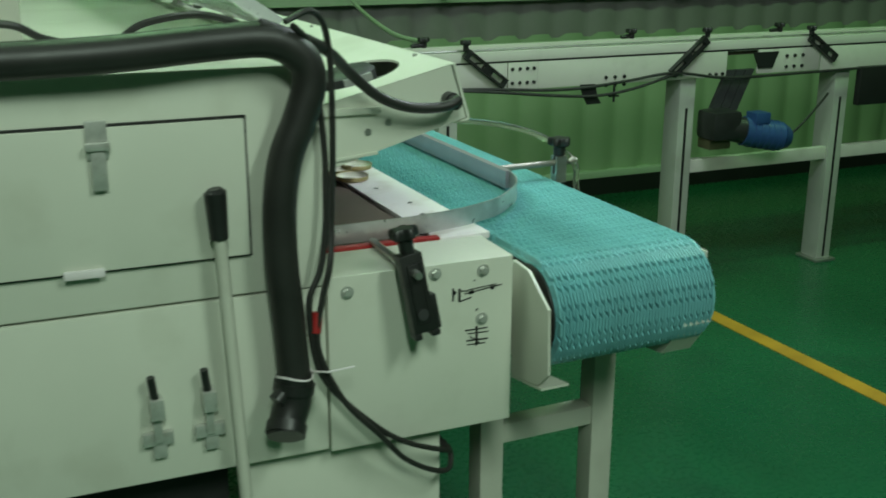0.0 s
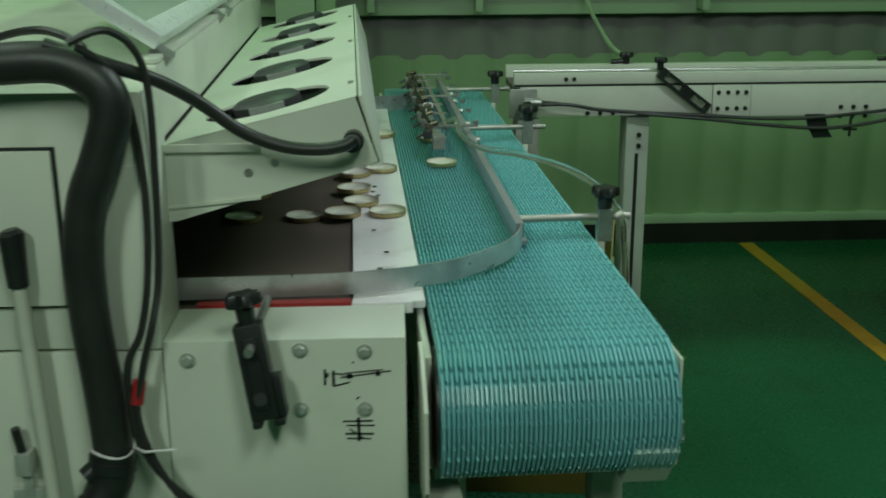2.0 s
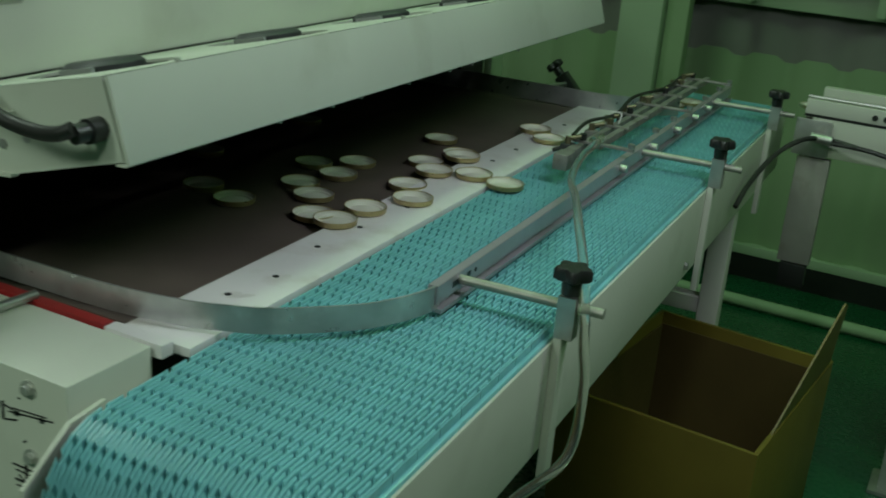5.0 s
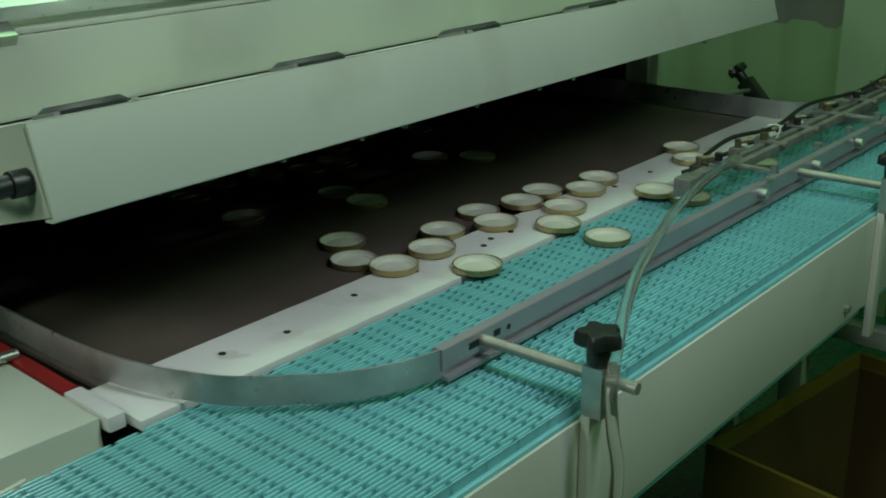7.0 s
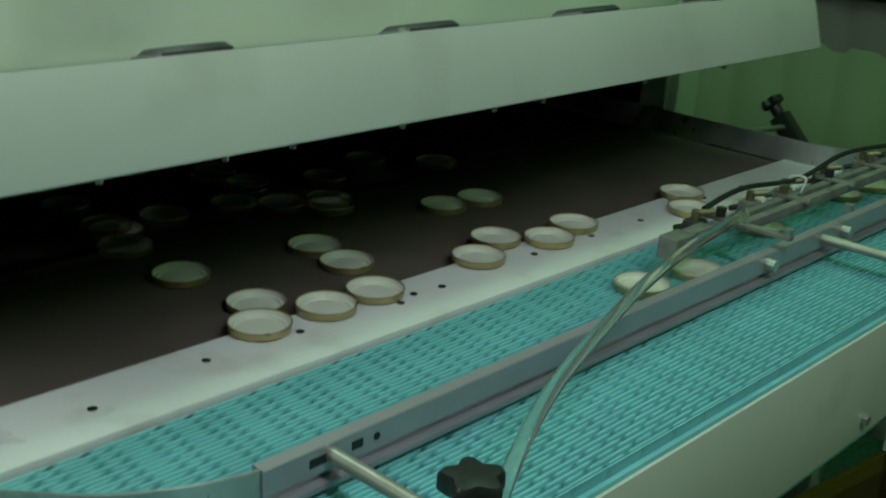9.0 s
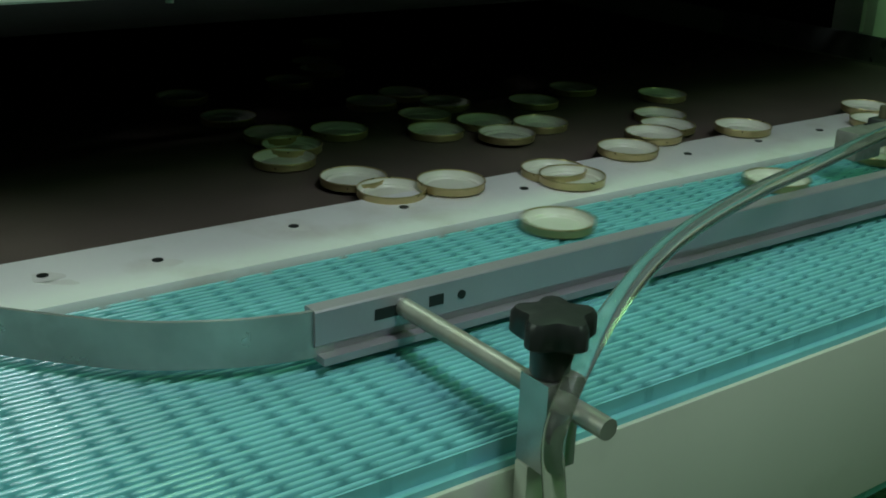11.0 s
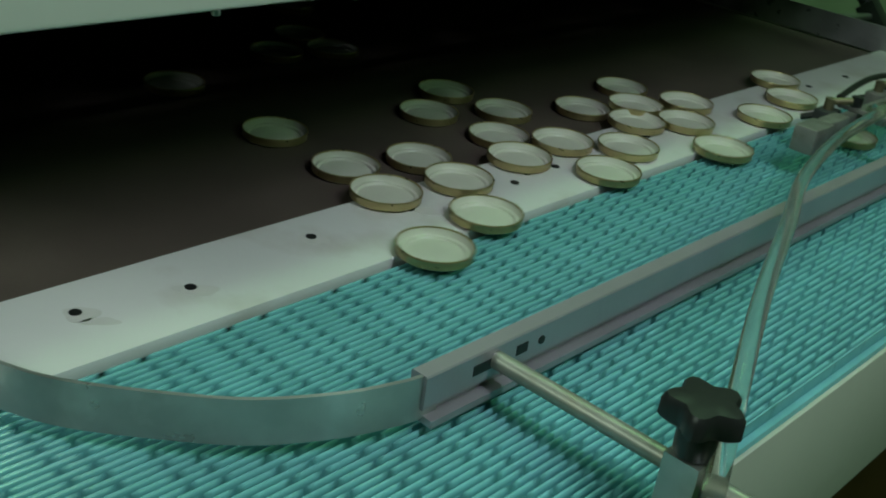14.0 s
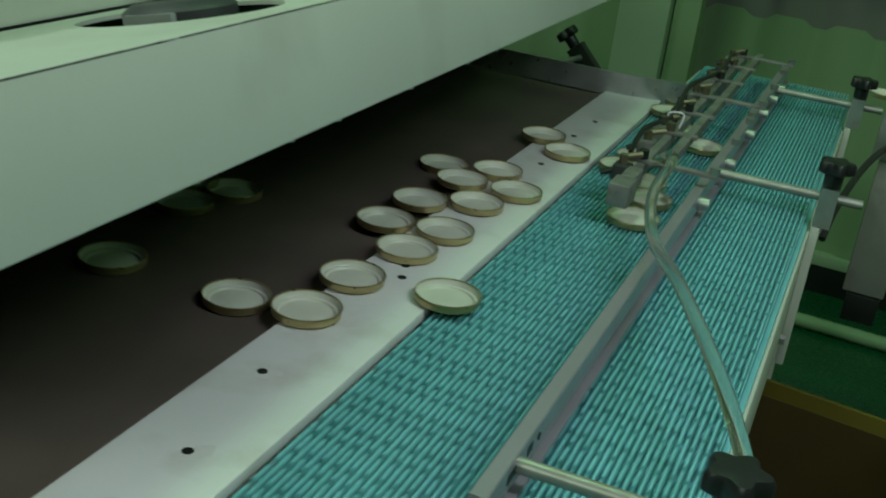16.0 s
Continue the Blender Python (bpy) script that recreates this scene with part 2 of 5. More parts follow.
# ---- the hall ----
def structure(name, bm, mat, label=""):
    return tagged(part(name, bm, mat), label, name.split("_")[0], kind="structure")


structure("floor", boxes((-9, 9, -9, 3.46, -0.2, 0)), FLOOR, "glossy green epoxy factory floor with faint stains")
structure("ceiling", boxes((-9, 9, -9, 3.8, 4.2, 4.35)), CEIL, "plain grey hall ceiling")
structure("wall_west", boxes((-9.2, -9, -9, 3.8, -0.2, 4.35)), WALL)
structure("wall_east", boxes((9, 9.2, -9, 3.8, -0.2, 4.35)), WALL)
structure("wall_south", boxes((-9.2, 9.2, -9.2, -9, -0.2, 4.35)), WALL)
WALL_Y = 3.45


def corrugated(x0, x1, y, z0, z1, pitch, depth, notch=0.0):
    """A sheet of upright trapezoid ribs; notch: how far the top edge drops between the ribs."""
    bm = bmesh.new()
    line, x = [], x0
    while x < x1:
        for dx, dy in ((0.0, 0), (0.22, 0), (0.38, 1), (0.84, 1)):
            line.append((x + dx * pitch, y - dy * depth, z1 - notch * (1 - dy)))
        x += pitch
    lo = [bm.verts.new((a, b, z0)) for a, b, c in line]
    hi = [bm.verts.new((a, b, c)) for a, b, c in line]
    lo2 = [bm.verts.new((a, b + 0.006, z0)) for a, b, c in line]
    hi2 = [bm.verts.new((a, b + 0.006, c)) for a, b, c in line]
    for i in range(len(line) - 1):
        bm.faces.new((lo[i], lo[i + 1], hi[i + 1], hi[i]))
        bm.faces.new((lo2[i], hi2[i], hi2[i + 1], lo2[i + 1]))
        bm.faces.new((hi[i], hi[i + 1], hi2[i + 1], hi2[i]))
    return bm


structure("wall_north", boxes((-9, 9, WALL_Y + 0.02, WALL_Y + 0.2, -0.2, 4.35)), WALL, "pale green wall behind sheet cladding")
structure("cladding_lower", corrugated(-6, 7, WALL_Y - 0.012, 0.09, 0.866, 0.19, 0.018, 0.022), WALL, "pale green corrugated wall sheet")
structure("cladding_upper", corrugated(-6, 7, WALL_Y + 0.012, 0.832, 1.05, 0.19, 0.014), WALL_GREY, "grey corrugated sheet band above the green wall")
structure("baseboard", boxes((-6, 7, WALL_Y - 0.05, WALL_Y + 0.02, 0, 0.095)), SKIRT, "black skirting along the corrugated wall")
structure("trim_base", boxes((-6, 7, WALL_Y - 0.055, WALL_Y + 0.02, 0.0955, 0.132), bevel=0.003), WALL_LIGHT, "pale green strip above the black skirting")
structure("trim_beam", boxes((-6, 7, WALL_Y - 0.06, WALL_Y + 0.02, 1.038, 1.143), bevel=0.004), WALL_LIGHT, "light green horizontal wall beam")
structure("line_marking", made(lambda bm: box(bm, -0.033, 0.033, -8, 1.93, -0.01, 0.003, turn=pose(1.728, 1.45, 0, 0, 0, 2.9))), LINE, "worn yellow line painted on the floor")

column = thing("column", "pale green square steel column by the wall", "column")
part("post", boxes((-0.42, -0.27, 2.96, 3.12, 0, 4.2), bevel=0.006), WALL_LIGHT, column)
part("cable_duct", boxes((-0.266, -0.19, 3.0, 3.06, 0, 4.2), bevel=0.004), WALL, column, "green cable duct")

pipe = thing("wall_pipe", "red painted fire pipe along the wall", "pipe")
part("pipe", rods(((-5, 3.33, 1.193), (6, 3.33, 1.193), 0.036)), RED_PIPE, pipe)
for px in (-1.5, -0.06, 0.393, 1.35, 2.7):
    part("pipe_hanger", boxes((px - 0.015, px + 0.015, 3.28, 3.45, 1.06, 1.31), bevel=0.002), WALL_LIGHT, pipe, "light green steel bracket")

# ---- blue modular belt conveyor ----
LEAN_Y = 2.1
conveyor = thing("belt_conveyor", "white painted belt conveyor with turquoise plastic modular belt", "conveyor", pose(0, 0, 0, 0, 0, LEAN_Y))
BX0, BX1, TOP, R, CY0, CY1 = 0.080, 0.386, 0.905, 0.095, 0.008, 2.2
part("side_plate", boxes((BX1 + 0.0070, BX1 + 0.0110, -0.045, 2.25, 0.735, 0.888), bevel=0.0015), PAINT_SIDE, conveyor)
part("side_plate", boxes((BX0 - 0.016, BX0 - 0.006, 0.0, 2.25, 0.72, 0.885), bevel=0.003), PAINT_SIDE, conveyor)
part("end_guard", made(lambda bm: prism_x(bm, [(-0.078, 0.772), (-0.026, 0.703), (0.05, 0.694), (0.05, 0.735), (-0.02, 0.752), (-0.072, 0.782)], BX1 - 0.058, BX1 + 0.003)), PAINT_SIDE, conveyor, "folded white end foot")
part("end_guard", made(lambda bm: prism_x(bm, [(-0.09, 0.735), (-0.06, 0.706), (0.03, 0.690), (0.03, 0.895), (-0.02, 0.89), (-0.085, 0.845)], BX0 - 0.022, BX0 - 0.017)), PAINT_SIDE, conveyor, "white end plate with clipped corner")
part("end_lip", made(lambda bm: prism_x(bm, [(-0.072, 0.7055), (0.03, 0.6895), (0.03, 0.6855), (-0.072, 0.7015)], BX0 - 0.022, BX0 + 0.03)), PAINT_SIDE, conveyor)
part("wear_strip", boxes((BX1 + 0.001, BX1 + 0.0068, 0.03, 2.2, 0.866, 0.8925), bevel=0.001), BELT_BLUE, conveyor, "turquoise slide strip along the belt edge")
part("end_roller", rods(((BX0 - 0.004, CY0, TOP - R), (BX1 + 0.004, CY0, TOP - R), R - 0.014), n=24), BLACK, conveyor)
part("slide_bed", boxes((BX0, BX1, 0.02, 2.12, 0.86, 0.888)), SKIRT, conveyor)
for lx in (BX0 + 0.01, BX1 - 0.045):
    for ly in (0.2, 1.75):
        part("leg", boxes((lx, lx + 0.05, ly, ly + 0.05, 0, 0.72), bevel=0.003), PAINT_SIDE, conveyor)
for ly in (0.2, 1.75):
    part("cross_bar", boxes((BX0 + 0.06, BX1 - 0.045, ly + 0.004, ly + 0.046, 0.46, 0.50), bevel=0.003), PAINT_SIDE, conveyor)
for by, bz in ((0.10, 0.80), (0.13, 0.80), (1.22, 0.76)):
    part("bolt", rods(((BX1 + 0.0110, by, bz), (BX1 + 0.0185, by, bz), 0.007), n=6), STEEL, conveyor)

# belt rows
PITCH = 0.0254
SPEED = 0.46
STRAIGHT = CY1 - CY0
LOOP = 2 * STRAIGHT + 2 * math.pi * R
COUNT = 4 * int(LOOP / PITCH / 4)
PITCH = LOOP / COUNT


def belt_row_mesh(kind):
    """A quarter of the belt's pattern: rounded ribs in columns, each column a long rib and a short one by turns with a hole between, neighbouring columns half a pattern apart."""
    bm = bmesh.new()
    columns, half = 50, PITCH * 0.5
    step = (BX1 - BX0) / columns
    w = step * 0.28
    box(bm, BX0, BX1, -half, half, -0.0185, -0.0125)
    spans = {0: (-half, half), 1: (-half, 0.0058), 2: (-0.0118, 0.0118), 3: (-0.0058, half)}
    for i in range(columns):
        x = BX0 + (i + 0.5) * step
        y0, y1 = spans[(kind + 2 * (i % 2)) % 4]
        prism(bm, [(x - w, -0.0165), (x - w, -0.0024), (x - 0.80 * w, -0.0010), (x - 0.38 * w, -0.0002), (x + 0.38 * w, -0.0002), (x + 0.80 * w, -0.0010), (x + w, -0.0024), (x + w, -0.0165)], y0, y1)
    box(bm, BX1 - 0.0004, BX1 + 0.0008, -half, half - 0.0015 * (kind % 2), -0.0175, -0.0016)
    me = bpy.data.meshes.new("belt_row")
    bm.to_mesh(me)
    bm.free()
    me.materials.append(BELT_BLUE)
    return me


def on_loop(s):
    """Pose of a belt row s metres along the loop; the top run goes to +y."""
    s %= LOOP
    if s < STRAIGHT:
        return pose(0, CY0 + s, TOP)
    s -= STRAIGHT
    arc = math.pi * R
    if s < arc:
        a = s / R
        return pose(0, CY1 + R * math.sin(a), TOP - R + R * math.cos(a), -math.degrees(a))
    s -= arc
    if s < STRAIGHT:
        return pose(0, CY1 - s, TOP - 2 * R, -180)
    a = math.pi + (s - STRAIGHT) / R
    return pose(0, CY0 + R * math.sin(a), TOP - R + R * math.cos(a), -math.degrees(a))


ROW_MESHES = [belt_row_mesh(k) for k in range(4)]
BELT_ROWS = []
for i in range(COUNT):
    row = new("belt_link", ROW_MESHES[i % 4])
    row.parent = conveyor
    BELT_ROWS.append((row, i * PITCH))


def key_belt():
    breaks = [0, STRAIGHT] + [STRAIGHT + math.pi * R * k / 8 for k in range(1, 9)]
    breaks += [2 * STRAIGHT + math.pi * R] + [2 * STRAIGHT + math.pi * R * (1 + k / 8) for k in range(1, 8)]
    for row, s0 in BELT_ROWS:
        times = {0.0, 16.0}
        for b in breaks:
            for k in range(-1, 4):
                t = (b + k * LOOP - s0) / SPEED
                if 0.05 < t < 15.95:
                    times.add(round(t * 30) / 30)
        # straight runs get evenly spaced keys so that the pace stays even
        for k in range(1, 16):
            times.add(float(k))
        walk(row, [(t, on_loop(s0 + SPEED * t)) for t in sorted(times)])


# ---- oven machine ----
MX, MY0, MY1 = -0.275, 0.0, 1.86
SKEW = pose(0, 0, 0, 0, 0, LEAN_Y)
oven = thing("tunnel_oven", "cream painted tunnel oven with brown belt and sloped fan hood", "oven")
part("cabinet", boxes((-1.25, MX, 0.006, 0.13, 0.905, 1.236), (-1.25, MX, 0.006, 0.13, 0.628, 0.901), bevel=0.004), PAINT, oven)
part("side_box", boxes((MX + 0.002, 0.04, 0.0, 0.125, 0.626, 0.915), bevel=0.003), PAINT, oven)
part("lower_panel", boxes((-0.41, -0.075, 0.03, 0.05, 0.12, 0.622), bevel=0.003), PAINT, oven)
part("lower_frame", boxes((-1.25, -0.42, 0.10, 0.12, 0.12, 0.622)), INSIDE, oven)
for lx, ly in ((-1.2, 0.06), (-0.12, 0.06), (-1.2, 1.75), (-0.12, 1.75)):
    part("leg", boxes((lx, lx + 0.05, ly, ly + 0.05, 0, 0.62), bevel=0.003), PAINT, oven)
part("door", boxes((-0.93, -0.387, -0.004, 0.004, 0.968, 1.166), bevel=0.002), PAINT, oven)
part("door_gap", boxes((-0.934, -0.383, 0.0035, 0.007, 0.964, 1.170)), SKIRT, oven)
part("upper_body", boxes((-1.9, MX, 0.145, 1.86, 1.15, 1.250), bevel=0.005), PAINT, oven, m=SKEW)
part("back_post", boxes((-0.36, MX, 1.785, 1.86, 0.62, 1.15), bevel=0.004), PAINT, oven, m=SKEW)
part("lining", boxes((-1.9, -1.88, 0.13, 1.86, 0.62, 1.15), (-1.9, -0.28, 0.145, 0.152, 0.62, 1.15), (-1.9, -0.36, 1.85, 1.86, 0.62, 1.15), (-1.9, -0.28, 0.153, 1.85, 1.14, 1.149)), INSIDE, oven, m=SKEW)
part("oven_belt", boxes((-1.88, -0.028, 0.175, 1.765, 0.896, 0.902)), BELT_DARK, oven, "dark brown fabric oven belt", SKEW)
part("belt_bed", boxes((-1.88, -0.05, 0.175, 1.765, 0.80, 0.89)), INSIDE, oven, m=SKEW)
part("back_wall", boxes((-1.9, 0.02, 1.775, 1.785, 0.62, 0.945), bevel=0.002), PAINT, oven, m=SKEW)


part("hood_front", made(lambda bm: twisted(bm, [(-0.008, 1.2105), (0.0195, 1.1205), (0.0189, 1.1175), (0.0155, 1.1155), (0.0015, 1.1145), (0.0015, 1.1170), (0.0145, 1.1200), (-0.012, 1.2085)], [(-0.008, 1.2105), (0.0195, 1.1225), (0.0189, 1.1195), (0.0155, 1.1175), (0.0015, 1.1165), (0.0015, 1.1190), (0.0145, 1.1220), (-0.012, 1.2085)], 0.12, 1.735)), PAINT, oven, "long sloped front panel of the hood", SKEW)
for y0, y1 in ((0.12, 0.124), (1.728, 1.732)):
    part("hood_side", made(lambda bm: prism(bm, [(-0.335, 1.149), (-0.27, 1.1495), (-0.016, 1.2085), (0.012, 1.121), (-0.26, 1.045), (-0.335, 1.045)], y0, y1)), PAINT, oven, m=SKEW)

HOLES = [0.262 + 0.343 * k for k in range(5)]
HX, HR = -0.142, 0.089


def hood_top(bm):
    """A sloped sheet with round fan holes."""
    x0, x1 = -0.27, -0.014
    def z(x):
        return 1.150 + (x - x0) / (x1 - x0) * 0.0595
    edges = [0.12] + [HOLES[k] + 0.1715 for k in range(4)] + [1.732]
    for k, cy in enumerate(HOLES):
        n = 32
        y0, y1 = edges[k], edges[k + 1]
        ring, rim, low = [], [], []
        for i in range(n):
            a = 2 * math.pi * (i + 0.5) / n
            cx, sy = math.cos(a), math.sin(a)
            ring.append(bm.verts.new((HX + HR * cx, cy + HR * sy, z(HX + HR * cx))))
            low.append(bm.verts.new((HX + HR * cx, cy + HR * sy, z(HX + HR * cx) - 0.004)))
            f = min((x1 - HX) / cx if cx > 1e-6 else 9, (x0 - HX) / cx if cx < -1e-6 else 9, (y1 - cy) / sy if sy > 1e-6 else 9, (y0 - cy) / sy if sy < -1e-6 else 9)
            rim.append(bm.verts.new((HX + f * cx, cy + f * sy, z(HX + f * cx))))
        corner = {}
        for i in range(n):
            j = (i + 1) % n
            a, b = rim[i].co, rim[j].co
            quad = [ring[i], rim[i]]
            if abs(a.x - b.x) > 1e-5 and abs(a.y - b.y) > 1e-5:
                kx = x1 if max(a.x, b.x) > x1 - 1e-4 else x0
                ky = y1 if max(a.y, b.y) > y1 - 1e-4 else y0
                quad.append(bm.verts.new((kx, ky, z(kx))))
            quad += [rim[j], ring[j]]
            bm.faces.new(quad)
            bm.faces.new((ring[i], ring[j], low[j], low[i]))


def welded(bm):
    hood_top(bm)
    bmesh.ops.remove_doubles(bm, verts=bm.verts[:], dist=1e-5)


part("hood_top", made(welded), PAINT, oven, "sloped hood top with round fan openings", SKEW)
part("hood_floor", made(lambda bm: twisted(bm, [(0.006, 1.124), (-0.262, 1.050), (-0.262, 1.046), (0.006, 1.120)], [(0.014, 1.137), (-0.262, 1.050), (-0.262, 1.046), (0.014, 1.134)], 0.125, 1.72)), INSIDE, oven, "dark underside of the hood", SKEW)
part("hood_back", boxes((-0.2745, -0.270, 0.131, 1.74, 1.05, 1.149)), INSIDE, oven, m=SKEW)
for cy in HOLES:
    slope = math.degrees(math.atan2(0.0595, 0.258))
    fan = part("fan", made(lambda bm: (rod(bm, (0, 0, -0.03), (0, 0, 0.008), 0.050, n=28), rod(bm, (0, 0, 0.008), (0, 0, 0.014), 0.050, 0.042, n=28), box(bm, -0.085, 0.085, -0.007, 0.007, -0.026, -0.016), box(bm, -0.007, 0.007, -0.085, 0.085, -0.026, -0.016))), GREY_PART, oven, "grey round axial fan", SKEW @ pose(HX, cy, 1.176, 0, -slope, 0))
    part("name_plate", boxes((-0.022, 0.028, -0.0515, -0.0445, -0.014, 0.008)), LABEL_GREY, fan, "light grey fan label")


# ---- white transfer plate ----
plate = thing("transfer_plate", "white plastic transfer plate between brown and blue belts", "plate", SKEW)
part("sheet", boxes((-0.027, 0.076, 0.15, 1.80, 0.898, 0.910), bevel=0.002), PLASTIC_WHITE, plate)
for sx, sy in ((0.015, 0.302), (0.028, 0.389), (0.010, 0.521), (0.014, 0.635), (0.024, 0.772), (0.014, 0.802), (0.018, 0.845), (0.014, 1.02), (0.016, 1.14), (0.018, 1.254), (0.014, 1.43), (0.018, 1.54), (0.008, 0.2)):
    part("screw", rods(((sx, sy, 0.906), (sx, sy, 0.9108), 0.0047), n=10), SKIRT, plate, "dark countersunk screw")


def smear(bm, cx, cy, rx, ry, turn, seed):
    """A thin uneven film of grease lying on the plate."""
    rnd = random.Random(seed)
    p = [rnd.uniform(0, 6.28) for _ in range(3)]
    rings = []
    for z in (0.9099, 0.91025):
        ring = []
        for k in range(28):
            a = 2 * math.pi * k / 28
            f = 1 + 0.16 * math.sin(2 * a + p[0]) + 0.12 * math.sin(3 * a + p[1]) + 0.07 * math.sin(5 * a + p[2])
            x, y = rx * f * math.cos(a), ry * f * math.sin(a)
            ring.append(bm.verts.new((cx + x * math.cos(turn) - y * math.sin(turn), cy + x * math.sin(turn) + y * math.cos(turn), z)))
        rings.append(ring)
    for k in range(28):
        bm.faces.new((rings[0][k], rings[0][(k + 1) % 28], rings[1][(k + 1) % 28], rings[1][k]))
    bm.faces.new(rings[1])


for n, (gx, gy, rx, ry, turn) in enumerate(((0.019, 0.304, 0.013, 0.010, 0.3), (0.034, 0.390, 0.015, 0.009, 0.8), (0.014, 0.520, 0.013, 0.010, 0.2), (0.035, 0.310, 0.012, 0.006, 1.0), (0.016, 0.205, 0.014, 0.009, 0.6), (0.026, 0.645, 0.012, 0.007, 0.9))):
    part("grease_smear", made(lambda bm: smear(bm, gx, gy, rx, ry, turn, n)), SMEAR, plate, "faint brown grease smear")

# ---- guide rail ----
rail = thing("guide_rail", "aluminium guide rail with bent galvanised end strip", "rail", pose(0, 0, 0, 0, 0, LEAN_Y))
RX = 0.252


def rail_bar(bm):
    prism(bm, [(RX - 0.008, 0.9225), (RX + 0.005, 0.9225), (RX + 0.006, 0.9235), (RX + 0.006, 0.9470), (RX + 0.005, 0.948), (RX - 0.007, 0.948), (RX - 0.008, 0.947)], 0.406, 2.16)
    prism(bm, [(RX - 0.006, 0.9110), (RX + 0.012, 0.9110), (RX + 0.012, 0.9165), (RX + 0.002, 0.9165), (RX + 0.002, 0.9225), (RX - 0.006, 0.9225)], 0.409, 2.16)


part("extrusion", made(rail_bar), ALU, rail)
CURVE = [(0.2545, 0.421), (0.2535, 0.405), (0.250, 0.388), (0.238, 0.352), (0.2114, 0.3047), (0.173, 0.264), (0.1284, 0.2256), (0.084, 0.204), (0.035, 0.187), (-0.063, 0.1725), (-0.224, 0.172), (-0.42, 0.175)]
part("bent_strip", made(lambda bm: ribbon(bm, [(p.x, p.y) for p in smooth_line([(*c, 0) for c in CURVE], 8)], 0.9145, 0.9475, 0.003)), GALV, rail, "bent galvanised steel strip")
for by, ny in ((0.463, 0.012), (0.501, 0.006)):
    part("slot", boxes((RX + 0.0055, RX + 0.0065, by - ny, by + ny, 0.9315, 0.9395)), SKIRT, rail, "dark slot in the rail face")
part("slot", rods(((RX + 0.0055, 0.5225, 0.9352), (RX + 0.0068, 0.5225, 0.9352), 0.0034), n=14), SKIRT, rail, "dark round hole in the rail face")
for by in (1.175, 1.385, 1.577, 1.74, 1.87, 1.98):
    part("clamp_bolt", rods(((RX + 0.006, by, 0.936), (RX + 0.020, by, 0.936), 0.008), n=12), STEEL, rail)


def star_knob(bm, c, r=0.02):
    """A five-lobed clamping knob on a tapered neck above c, as one closed shell."""
    n = 40
    rings = []
    for z, f, lobe in ((0.0, 0.52, 0), (0.001, 0.55, 0), (0.019, 0.58, 0), (0.0205, 0.84, 0.13), (0.023, 0.96, 0.19), (0.034, 0.95, 0.19), (0.0375, 0.86, 0.16), (0.0385, 0.5, 0.05)):
        ring = []
        for k in range(n):
            a = 2 * math.pi * k / n
            q = r * (f + lobe * math.cos(5 * a))
            ring.append(bm.verts.new((c[0] + q * math.cos(a), c[1] + q * math.sin(a), c[2] + z)))
        rings.append(ring)
    for lo, hi in zip(rings, rings[1:]):
        for k in range(n):
            bm.faces.new((lo[k], lo[(k + 1) % n], hi[(k + 1) % n], hi[k]))
    bm.faces.new(rings[0][::-1])
    bm.faces.new(rings[-1])


for by in (0.474, 1.325, 1.955):
    hold = thing("rail_holder", "slotted steel post with black star knob clamping a guide rod", "bracket", pose(0, 0, 0, 0, 0, LEAN_Y), "rail holders")
    hx = BX1 + 0.0112
    part("post", made(lambda bm: prism_x(bm, [(by - 0.012, 0.8955), (by + 0.012, 0.8955), (by + 0.012, 0.952), (by + 0.004, 0.952), (by + 0.004, 0.912), (by - 0.004, 0.912), (by - 0.004, 0.952), (by - 0.012, 0.952)], hx, hx + 0.024)), STEEL, hold)
    part("plate", boxes((hx, hx + 0.012, by - 0.013, by + 0.013, 0.68, 0.895), bevel=0.002), PAINT_SIDE, hold, "cream painted bracket plate")
    part("rod", rods(((RX + 0.0, by, 0.9365), (hx + 0.057, by + 0.004, 0.9365), 0.0066)), ROD, hold, "round dull steel guide rod")
    part("knob", made(lambda bm: star_knob(bm, (hx + 0.012, by, 0.953), 0.0225)), BLACK, hold, "black plastic star knob")

# ---- fittings on the oven ----
for bx, bz in ((-0.242, 0.889), (-0.097, 0.900), (-0.014, 0.896), (-0.099, 0.816), (-0.015, 0.814)):
    part("bolt", made(lambda bm: (rod(bm, (bx, 0.0, bz), (bx, -0.002, bz), 0.0105, n=20), rod(bm, (bx, -0.002, bz), (bx, -0.007, bz), 0.0070, 0.0062, n=6))), BOLT, oven, "round steel bolt head")


def strokes(*rows):
    """Thin ink strokes on the front of the side box: start and end in x and z, and width."""
    bm = bmesh.new()
    for x0, z0, x1, z1, w in rows:
        way = Vector((x1 - x0, 0, z1 - z0))
        turn = Matrix.Translation(((x0 + x1) / 2, -0.0006, (z0 + z1) / 2)) @ Matrix.Rotation(-math.atan2(z1 - z0, x1 - x0), 4, "Y")
        box(bm, -way.length / 2, way.length / 2, -0.0004, 0.0004, -w / 2, w / 2, turn=turn)
    return bm


